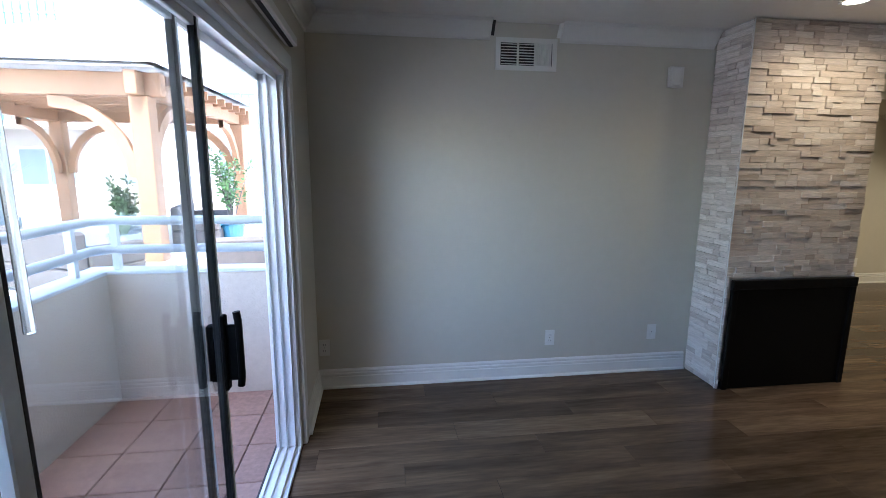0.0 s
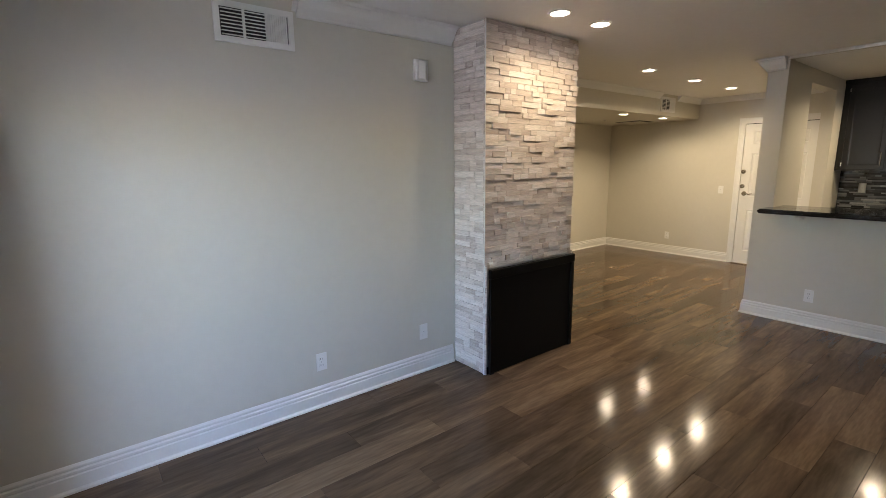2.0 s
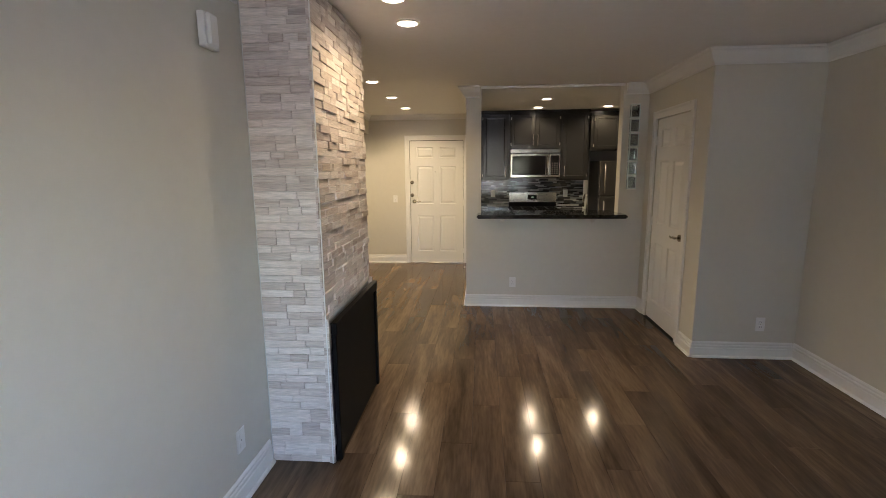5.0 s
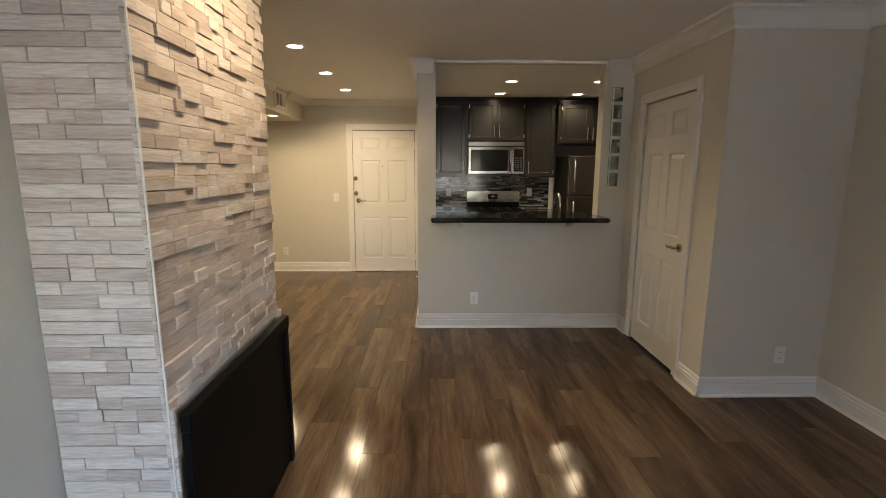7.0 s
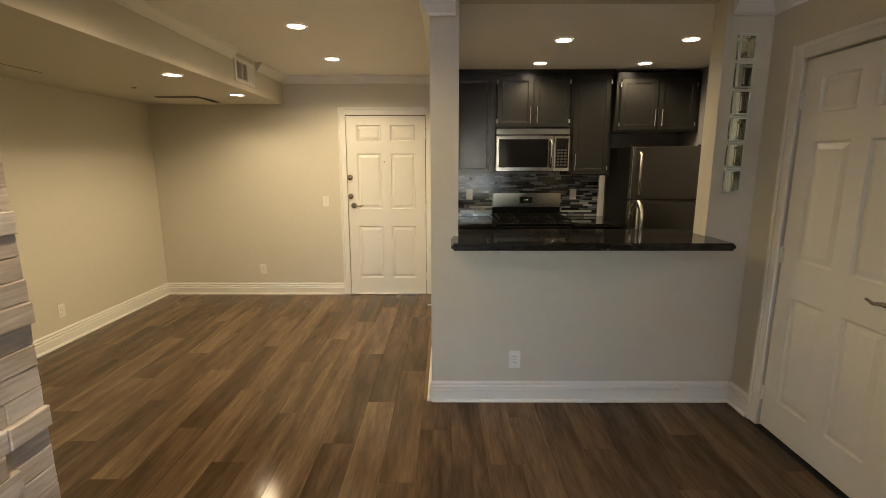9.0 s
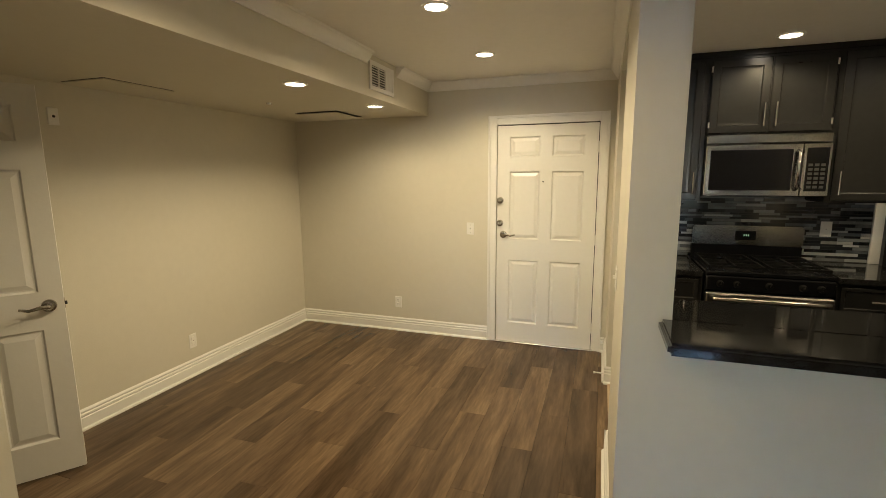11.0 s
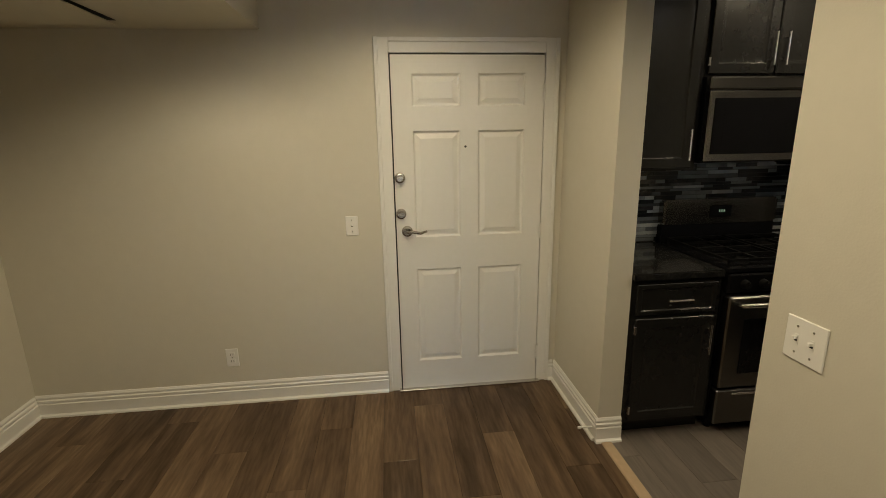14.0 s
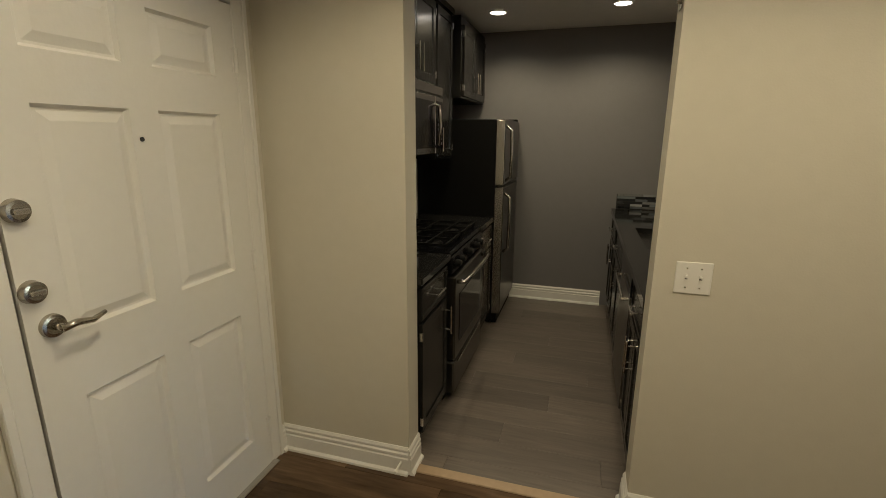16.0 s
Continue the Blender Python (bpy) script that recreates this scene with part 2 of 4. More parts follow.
def wall(name, along, lo, hi, a0, a1, z0, z1, mat_, label, openings=()):
    """A wall of thickness lo..hi running along x or y from a0 to a1, with openings (b0, b1, zb0, zb1)."""
    bm = bmesh.new()

    def piece(b0, b1, c0, c1):
        if b1 - b0 > 1e-4 and c1 - c0 > 1e-4:
            if along == "x":
                box(bm, b0, lo, c0, b1, hi, c1)
            else:
                box(bm, lo, b0, c0, hi, b1, c1)
    at = a0
    for b0, b1, c0, c1 in sorted(openings):
        piece(at, b0, z0, z1); piece(b0, b1, z0, c0); piece(b0, b1, c1, z1)
        at = b1
    piece(at, a1, z0, z1)
    bmesh.ops.remove_doubles(bm, verts=bm.verts, dist=1e-5)
    return setting(name, bm, mat_, label, "wall")


# ---- large structure ----
H = CEIL
setting("ceiling", B(-0.66, -0.76, H, 7.87, 5.43, H + 0.12), CEILING_PAINT, "smooth off-white painted ceiling with recessed lights", "ceiling")
# unseen mass above the ceiling, added to block sun from the balcony
setting("roof", B(-0.64, -0.899, 2.57, 7.87, 5.43, 4.3), STUCCO, "unseen stucco mass over the rooms, added to shade the balcony", "building")
setting("ceiling_soffit", B(3.25, 3.80, SOFFIT, 7.75, 5.29, H - 0.002), PAINT, "dropped greige soffit box over the dining corner", "soffit")
setting("floor", B(-0.66, -0.76, -0.12, 7.87, 5.43, -0.006), DARK, "subfloor under the dark vinyl planks", "floor")
wall_west = wall("wall_west", "y", -0.64, -0.50, -0.62, 3.09, 0, H, PAINT, "greige wall with the sliding glass door", [(0.46, 2.42, 0.0, 1.98)])
wall("wall_north", "x", 3.09, 3.21, -0.64, 3.25, 0, H, PAINT, "greige living room wall with a vent near the top")
wall("wall_nook", "y", 3.13, 3.25, 3.21, 3.92, 0, H, PAINT, "greige wall behind the fireplace")
wall("wall_hall", "x", 3.80, 3.92, 3.25, 4.25, 0, SOFFIT - 0.001, PAINT, "greige wall beside the dark hall opening")
wall("wall_closet", "y", 4.41, 4.53, 4.46, 5.29, 0, SOFFIT - 0.001, PAINT, "short greige wall with an open closet door", [(4.56, 5.27, 0.0, 2.06)])
wall("wall_hall_west", "y", 3.0, 3.12, 3.92, 5.29, 0, H, PAINT, "greige wall of the unlit hall")
wall("wall_dining", "x", 5.29, 5.41, 3.0, 7.87, 0, H, PAINT, "greige dining wall lit by soffit lights")
wall("wall_east", "y", 7.75, 7.87, 1.995, 5.29, 0, H, PAINT, "greige wall with the white entry door", [(2.245, 3.135, 0.0, 2.035)])
wall("wall_kitchen_stub", "x", 1.995, 2.12, 7.08, 7.75, 0, H, PAINT, "short greige wall between entry and kitchen")
wall("wall_kitchen_north", "x", 1.995, 2.12, 5.26, 6.13, 0, H, PAINT, "greige wall with a double light switch")
wall("wall_kitchen_header", "x", 1.995, 2.12, 6.13, 7.08, 2.30, H, PAINT, "header over the kitchen doorway")
wall("wall_pass", "y", 5.26, 5.40, 0.19, 1.995, 0, H, PAINT, "greige half wall with a wide pass-through to the kitchen",
     [(0.455, 1.955, 1.04, 2.432), (0.275, 0.385, 1.335, 2.235)])
wall("wall_closet_side", "x", 0.07, 0.19, 3.99, 5.26, 0, H, PAINT, "greige wall with a white closet door", [(4.205, 4.985, 0.0, 2.045)])
wall("wall_corner", "y", 3.87, 3.99, -0.62, 0.19, 0, H, PAINT, "greige wall corner beside the closet door")
wall("wall_south", "x", -0.74, -0.62, -0.64, 3.99, 0, H, PAINT, "plain greige wall closing the living room")
wall("wall_kitchen_east", "y", 7.73, 7.85, -0.65, 1.995, 0, H, GREY_PAINT, "dark grey kitchen wall behind the cabinets")
wall("wall_kitchen_south", "x", -0.65, -0.53, 5.28, 7.73, 0, H, GREY_PAINT, "dark grey wall at the end of the kitchen")
wall("wall_kitchen_side", "y", 5.28, 5.40, -0.53, 0.07, 0, H, GREY_PAINT, "dark grey kitchen side wall")
wall("wall_closet_back", "x", -0.65, -0.53, 3.99, 5.28, 0, H, PAINT, "plain wall at the back of the closet")

BASE = [(0, 0), (0.016, 0), (0.016, 0.079), (0.010, 0.085), (0.014, 0.091), (0.014, 0.102), (0.007, 0.109), (0.010, 0.115), (0.010, 0.123), (0.003, 0.135), (0, 0.135)]
SHOE = [(0.016, 0), (0.030, 0), (0.028, 0.010), (0.016, 0.018)]
CROWN = [(0, -0.112), (0.010, -0.112), (0.014, -0.098), (0.026, -0.086), (0.046, -0.062), (0.062, -0.034), (0.074, -0.022), (0.084, -0.018), (0.090, -0.001), (0, -0.001)]
CROWN_SMALL = [(o * 0.75, u * 0.7) for o, u in CROWN]


def run_of(kind, profile, p0, p1, n, z, label, category, m0=0, m1=0):
    bm = bmesh.new()
    moulding(bm, profile, (*p0, z), (*p1, z), (*n, 0), m0, m1)
    if profile is BASE:
        moulding(bm, SHOE, (*p0, z), (*p1, z), (*n, 0))
    return setting(kind, bm, TRIM, label, category)


for p0, p1, n in [((-0.50, 3.09), (2.235, 3.09), (0, -1)), ((-0.50, 2.505), (-0.50, 3.074), (1, 0)), ((-0.50, -0.62), (-0.50, 0.37), (1, 0)),
                  ((-0.47, -0.62), (3.87, -0.62), (0, 1)), ((3.87, -0.604), (3.87, 0.19), (-1, 0)), ((3.854, 0.19), (4.13, 0.19), (0, 1)),
                  ((5.06, 0.19), (5.26, 0.19), (0, 1)), ((5.26, 0.206), (5.26, 2.12), (-1, 0)), ((5.244, 2.12), (6.13, 2.12), (0, 1)), ((6.13, 1.995), (6.13, 2.136), (1, 0)),
                  ((7.08, 2.12), (7.75, 2.12), (0, 1)), ((7.08, 1.995), (7.08, 2.136), (-1, 0)), ((7.75, 2.136), (7.75, 2.168), (-1, 0)),
                  ((7.75, 3.215), (7.75, 5.29), (-1, 0)), ((4.60, 5.29), (7.734, 5.29), (0, -1)), ((6.17, -0.53), (7.6, -0.53), (0, 1)), ((3.25, 3.80), (4.25, 3.80), (0, -1))]:
    run_of("baseboard", BASE, p0, p1, n, 0.0, "white stepped baseboard with a shoe moulding", "baseboard")
for p0, p1, n, m0, m1 in [((-0.50, 3.09), (0.66, 3.09), (0, -1), -1, 0), ((1.13, 3.09), (2.235, 3.09), (0, -1), 0, 0), ((-0.50, -0.62), (-0.50, 3.09), (1, 0), -1, -1),
                          ((3.87, -0.62), (3.87, 0.19), (-1, 0), -1, 1), ((3.87, 0.19), (5.26, 0.19), (0, 1), 1, -1), ((5.26, 0.19), (5.26, 0.43), (-1, 0), -1, 0), ((5.26, 1.975), (5.26, 2.12), (-1, 0), 0, 1),
                          ((5.26, 2.12), (7.75, 2.12), (0, 1), 1, -1), ((7.75, 2.12), (7.75, 3.80), (-1, 0), -1, -1), ((3.25, 3.80), (6.53, 3.80), (0, -1), 0, 0), ((7.03, 3.80), (7.75, 3.80), (0, -1), 0, -1), ((-0.5, -0.62), (3.87, -0.62), (0, 1), -1, -1)]:
    run_of("crown_trim", CROWN_SMALL if p0[1] > 2 and p0[0] > 3 and p1[0] > 6 else CROWN, p0, p1, n, CEIL, "white crown moulding along the ceiling", "crown moulding", m0, m1)
setting("trim_pass", B(5.238, 0.452, 2.414, 5.2595, 1.958, 2.4385, bevel=0.002), TRIM, "thin white strip over the kitchen pass-through", "trim")
setting("threshold", B(6.131, 2.052, -0.004, 7.079, 2.108, 0.007, bevel=0.003), THRESH, "tan transition strip between the two floors", "threshold")

# fireplace body
chimney = thing("fireplace", pose(0, 0, 0), "floor-to-ceiling fireplace clad in pale split-face ledger stone", "fireplace")
part("core", B(2.262, 2.762, 0.0, 3.218, 3.088, CEIL - 0.002), CONCRETE, chimney)

# ---- doors ----
def panel_bm(w, h):
    """A recessed door panel with a raised field, both sides; origin at its lower corner, front at y = 0."""
    bm = bmesh.new()
    for s, y in ((1, 0.0), (-1, 0.038)):
        rings = []
        for inset, depth in ((0.0, 0.001), (0.009, 0.013), (0.016, 0.013), (0.042, 0.003)):
            rings.append([bm.verts.new((x, y + s * depth, z)) for x, z in ((inset, inset), (w - inset, inset), (w - inset, h - inset), (inset, h - inset))])
        quads(bm, rings)
        bm.faces.new(rings[-1])
    return bm


def lever_handle(parent, x, z, side, way=1, y=0.0):
    """A round rose with a curved lever. side: -1 in front, 1 behind."""
    h = part("handle", T([(x, y, z), (x, y + side * 0.012, z), (x, y + side * 0.014, z)], [0.033, 0.031, 0.022], 24), NICKEL, parent, "satin nickel lever handle")
    bm = T([(x, y + side * 0.012, z), (x, y + side * 0.05, z)], 0.010, 12)
    tube(bm, [(x - way * 0.008, y + side * 0.05, z), (x + way * 0.03, y + side * 0.052, z + 0.004), (x + way * 0.075, y + side * 0.05, z - 0.006), (x + way * 0.115, y + side * 0.046, z + 0.004)], [0.011, 0.010, 0.0085, 0.006], 10)
    part("lever", bm, NICKEL, h, smooth=True)
    return h


def six_panel_door(name, m, w, h, label, hinge_left, knob_z=0.95, handle=True, double=False, category="door"):
    d = thing(name, m, label, category, kind="structure")
    st, mid = 0.112 * min(1, w / 0.8), 0.105 * min(1, w / 0.8)
    pw = (w - 2 * st - mid) / 2
    z1, z2, z3, z4, z5, z6 = (q * h / 2.03 for q in (0.19, 0.80, 1.0, 1.62, 1.755, 1.93))
    bm = bmesh.new()
    for a, b in ((0, st), (st + pw, st + pw + mid), (w - st, w)):
        box(bm, a, 0, 0, b, 0.038, h)
    for c0, c1 in ((0, z1), (z2, z3), (z4, z5), (z6, h)):
        for a in (st, st + pw + mid):
            box(bm, a, 0, c0, a + pw, 0.038, c1)
    bmesh.ops.remove_doubles(bm, verts=bm.verts, dist=1e-5)
    leaf = part("leaf", bm, DOOR_PAINT, d)
    for c0, c1 in ((z1, z2), (z3, z4), (z5, z6)):
        for a in (st, st + pw + mid):
            p = part("panel", panel_bm(pw, c1 - c0), DOOR_PAINT, d)
            p.location = (a, 0, c0)
    hx, kx = (0.0, w - 0.062) if hinge_left else (w, 0.062)
    for z in (0.2, h * 0.5, h - 0.2):
        bm = T([(hx, -0.006, z - 0.045), (hx, -0.006, z + 0.045)], 0.0075, 8)
        box(bm, hx - 0.014, -0.003, z - 0.045, hx + 0.014, 0.001, z + 0.045)
        part("hinge", bm, DOOR_PAINT, d)
    if handle:
        lever_handle(d, kx, knob_z, -1, -1 if hinge_left else 1)
        if double:
            lever_handle(d, kx, knob_z, 1, -1 if hinge_left else 1, 0.038)
    return d


def casing(parent, x0, x1, z1, width=0.075):
    """Stepped casing round a door or window opening, proud of a wall at y = 0 towards -y."""
    for name, (a, b, c, d2) in (("casing", (x0 - width, 0.0, x0, z1 + width)), ("casing", (x1, 0.0, x1 + width, z1 + width)), ("casing", (x0, z1, x1, z1 + width))):
        bm = B(a, -0.014, b, c, 0.0, d2, bevel=0.003)
        if c - a < 0.2:
            o = (a, a + 0.024) if c <= x0 + 1e-6 else (c - 0.024, c)
            box(bm, o[0], -0.022, b, o[1], -0.014, d2, bevel=0.003)
        else:
            box(bm, a, -0.022, d2 - 0.024, c, -0.014, d2, bevel=0.003)
        part(name, bm, TRIM, parent)


def jamb(parent, x0, x1, z1, depth=0.12):
    for a in ((x0 - 0.018, 0, 0, x0, depth, z1), (x1, 0, 0, x1 + 0.018, depth, z1), (x0, 0, z1, x1, depth, z1 + 0.015)):
        part("jamb", B(*a), TRIM, parent)


# entry door: local x runs towards the kitchen
door_1 = six_panel_door("door_1", pose(7.735, 3.125, 0.012, 0, 0, -90), 0.872, 2.012, "white six-panel entry door, closed, with two deadbolts and a lever", False, 1.03)
for z in (1.135, 1.345):
    bm = T([(0.062 - 0.032, 0, z), (0.062 - 0.032, -0.02, z), (0.062 - 0.032, -0.022, z)], [0.031, 0.028, 0.02], 24)
    db = part("deadbolt", bm, NICKEL, door_1, "satin nickel deadbolt with a thumb turn")
    db.location.x = 0.0
    part("thumb_turn", B(0.012, -0.034, z - 0.007, 0.048, -0.022, z + 0.007, bevel=0.003), STEEL, db)
part("peephole", T([(0.414, 0.001, 1.515), (0.414, -0.004, 1.515)], 0.007, 12), DARK, door_1)
part("sill", B(-0.02, -0.03, -0.012, 0.892, 0.09, 0.002, bevel=0.003), STEEL, door_1, "metal door sill")
part("backing", B(-0.01, 0.042, -0.012, 0.882, 0.1, 2.03), DARK, door_1)
frame_1 = thing("door_frame", pose(7.75, 3.125, 0, 0, 0, -90), "white stepped casing round the entry door", "door frame", kind="structure")
casing(frame_1, -0.008, 0.878, 2.033, 0.08)
# closet door beside the kitchen wall, faces +y
door_2 = six_panel_door("door_2", pose(4.975, 0.182, 0.012, 0, 0, 180), 0.76, 2.022, "white six-panel closet door, closed, with a nickel lever", True, 0.93)
part("backing", B(-0.01, 0.042, -0.01, 0.77, 0.09, 2.03), DARK, door_2)
frame_2 = thing("door_frame", pose(4.975, 0.19, 0, 0, 0, 180), "white stepped casing round the closet door", "door frame", kind="structure")
casing(frame_2, -0.008, 0.768, 2.043, 0.075)
# open closet door in the dining corner
ang = math.degrees(math.atan2(4.86 - 5.255, 5.09 - 4.53))
door_3 = six_panel_door("door_3", pose(4.53, 5.262, 0.015, 0, 0, ang), 0.685, 2.03, "white six-panel closet door standing half open", True, 0.925, double=True)
part("latch", B(0.684, 0.012, 0.90, 0.6865, 0.026, 0.955), NICKEL, door_3)
part("strike_bolt", B(0.685, 0.014, 0.918, 0.697, 0.024, 0.936, bevel=0.002), DARK, door_3)
frame_3 = thing("door_frame", pose(4.53, 4.56, 0, 0, 0, 90), "white casing round the open closet doorway", "door frame", kind="structure")
casing(frame_3, 0.0, 0.69, 2.05, 0.07)

# ---- sliding glass door, local frame: y along the wall ----
slider = thing("window_1", pose(0, 0, 0), "aluminium sliding glass door, slid open towards the balcony", "sliding door", kind="structure")
for y0, y1 in ((0.46, 0.50), (2.375, 2.42)):
    bm = B(-0.64, y0, 0.0, -0.51, y1, 1.98)
    s = 1 if y0 < 1 else -1
    yy = y1 if s > 0 else y0
    for x in (-0.625, -0.585, -0.54):
        box(bm, x - 0.006, min(yy, yy + s * 0.022), 0.0, x + 0.006, max(yy, yy + s * 0.022), 1.98)
    part("side_jamb", bm, ALU, slider)
bm = B(-0.64, 0.50, 0.0, -0.51, 2.375, 0.018)
for x in (-0.625, -0.585, -0.54):
    box(bm, x - 0.005, 0.50, 0.018, x + 0.005, 2.375, 0.034)
part("sill_track", bm, ALU, slider)
bm = B(-0.64, 0.50, 1.95, -0.51, 2.375, 1.98)
for x in (-0.625, -0.54):
    box(bm, x - 0.006, 0.50, 1.92, x + 0.006, 2.375, 1.95)
part("head_track", bm, ALU, slider)


def sash(name, x, y0, y1, z0, z1, label):
    f, w = 0.011, 0.034
    s = part(name, B(x - f, y1 - w, z0, x + f, y1, z1, bevel=0.003), ALU, slider, label)
    part("stile", B(x - f, y0, z0, x + f, y0 + w, z1, bevel=0.003), ALU, s)
    part("rail", B(x - f, y0 + w, z0, x + f, y1 - w, z0 + 0.06, bevel=0.003), ALU, s)
    part("rail", B(x - f, y0 + w, z1 - 0.045, x + f, y1 - w, z1, bevel=0.003), ALU, s)
    for y in (y0 + w, y1 - w - 0.007):
        part("gasket", B(x - f + 0.001, y, z0 + 0.06, x + f - 0.001, y + 0.007, z1 - 0.045), RUBBER, s)
    part("gasket", B(x + f - 0.004, y1 - w - 0.002, z0 + 0.01, x + f + 0.003, y1 - w + 0.008, z1 - 0.01), RUBBER, s)
    g = part("pane", B(x - 0.003, y0 + 0.03, z0 + 0.055, x + 0.003, y1 - 0.03, z1 - 0.04), GLASS, s)
    g.visible_shadow = False
    return s


sash("fixed_sash", -0.605, 0.50, 1.395, 0.035, 1.945, "fixed glass panel in an aluminium frame")
moving = sash("sliding_sash", -0.558, 0.60, 1.425, 0.035, 1.94, "sliding glass panel pushed open, with a black pull")
bm = B(-0.5468, 1.388, 0.84, -0.532, 1.422, 1.08, bevel=0.004)
box(bm, -0.532, 1.398, 0.87, -0.50, 1.410, 1.05, bevel=0.004)
tube(bm, [(-0.50, 1.404, 0.85), (-0.496, 1.404, 0.88), (-0.496, 1.404, 1.06), (-0.50, 1.404, 1.09)], 0.011, 10)
box(bm, -0.592, 1.39, 0.87, -0.5692, 1.42, 1.05, bevel=0.004)
part("pull_handle", bm, BLACK, moving, "black door pull with a latch")
win_frame = thing("window_frame", pose(-0.50, 0.46, 0, 0, 0, 90), "white casing round the sliding door", "door frame", kind="structure")
for a in ((-0.08, -0.016, 0, 0.0, 0.0, 2.06), (1.96, -0.016, 0, 2.04, 0.0, 2.06), (0.0, -0.016, 1.98, 1.96, 0.0, 2.06)):
    part("casing", B(*a, bevel=0.003), TRIM, win_frame)
blind = thing("blind_headrail", pose(0, 0, 0), "vertical blind headrail over the sliding door, without slats", "blind")
bm = B(-0.484, 0.42, 2.075, -0.43, 2.36, 2.115, bevel=0.004)
part("rail", bm, PLATE, blind)
part("track_slot", B(-0.466, 0.43, 2.071, -0.448, 2.355, 2.0745), DARK, blind)
for y in (0.7, 1.5, 2.25):
    part("bracket", B(-0.4995, y, 2.095, -0.4845, y + 0.03, 2.125), STEEL, blind)
part("wand", T([(-0.455, 0.53, 2.075), (-0.455, 0.533, 1.34)], [0.005, 0.006], 8), WAND, blind, "clear plastic tilt wand")

# ---- wall fittings ----
def outlet(m, label="white duplex wall outlet", two=True):
    """A cover plate with two sockets; faces -y."""
    o = thing("wall_outlet", m, label, "outlet", "wall outlets")
    part("plate", B(-0.036, -0.006, -0.058, 0.036, -0.0005, 0.058, bevel=0.0025), PLATE, o)
    for z in (-0.021, 0.021):
        s = part("socket", B(-0.017, -0.009, z - 0.014, 0.017, -0.006, z + 0.014, bevel=0.002), PLATE, o)
        if two:
            for x in (-0.007, 0.007):
                part("slot_and_shade", B(x - 0.0015, -0.0096, z - 0.004, x + 0.0015, -0.0092, z + 0.006), DARK, s)
    part("screw", T([(0, -0.006, 0), (0, -0.0075, 0)], 0.003, 8), STEEL, o)
    return o


def switch(m, n, label):
    o = thing("light_switch", m, label, "light switch")
    w = 0.036 if n == 1 else 0.059
    part("plate", B(-w, -0.006, -0.058, w, -0.0005, 0.058, bevel=0.0025), PLATE, o)
    for i in range(n):
        x = 0 if n == 1 else (-0.023 + 0.046 * i)
        part("toggle_frame", B(x - 0.006, -0.0075, -0.014, x + 0.006, -0.006, 0.014), PLATE, o)
        part("toggle", B(x - 0.004, -0.019, 0.001, x + 0.004, -0.0075, 0.010, bevel=0.0015), PLATE, o)
        # dark strip stands in for the small shadow under the toggle
        part("slot_and_shade", B(x - 0.0045, -0.0082, -0.005, x + 0.0045, -0.0077, 0.0005), DARK, o)
        for z in (-0.035, 0.035):
            part("screw", T([(x, -0.006, z), (x, -0.0072, z)], 0.003, 8), STEEL, o)
    return o


for x in (-0.455, 1.155):
    outlet(pose(x, 3.09, 0.295))
outlet(pose(1.955, 3.09, 0.305), "white cable wall plate", False)
outlet(pose(7.75, 4.15, 0.30, 0, 0, -90))
outlet(pose(6.235, 5.29, 0.285), "white wall plate above the dining baseboard", False)
outlet(pose(5.26, 1.59, 0.285, 0, 0, -90), "white duplex outlet on the kitchen half wall")
outlet(pose(3.87, -0.335, 0.29, 0, 0, -90))
switch(pose(7.75, 3.385, 1.085, 0, 0, -90), 1, "white single light switch beside the entry door")
switch(pose(6.0, 2.12, 1.06, 0, 0, 180), 2, "white double light switch beside the kitchen opening")
thermo = thing("wall_plate", pose(5.42, 5.29, 1.95), "small white chime plate high on the dining wall", "wall plate")
part("plate", B(-0.03, -0.01, -0.05, 0.03, -0.0005, 0.05, bevel=0.003), PLATE, thermo)
part("button", T([(0, -0.01, 0), (0, -0.013, 0)], 0.008, 12), DARK, thermo)
sensor = thing("alarm_siren", pose(1.955, 3.09, 2.135), "white plastic alarm box mounted on the wall", "alarm box")
bm = B(-0.045, -0.03, -0.068, 0.06, -0.0005, 0.068, bevel=0.004)
part("body", bm, PLATE, sensor)
part("cover", B(-0.038, -0.05, -0.064, 0.03, -0.03, 0.064, bevel=0.008), PLATE, sensor)


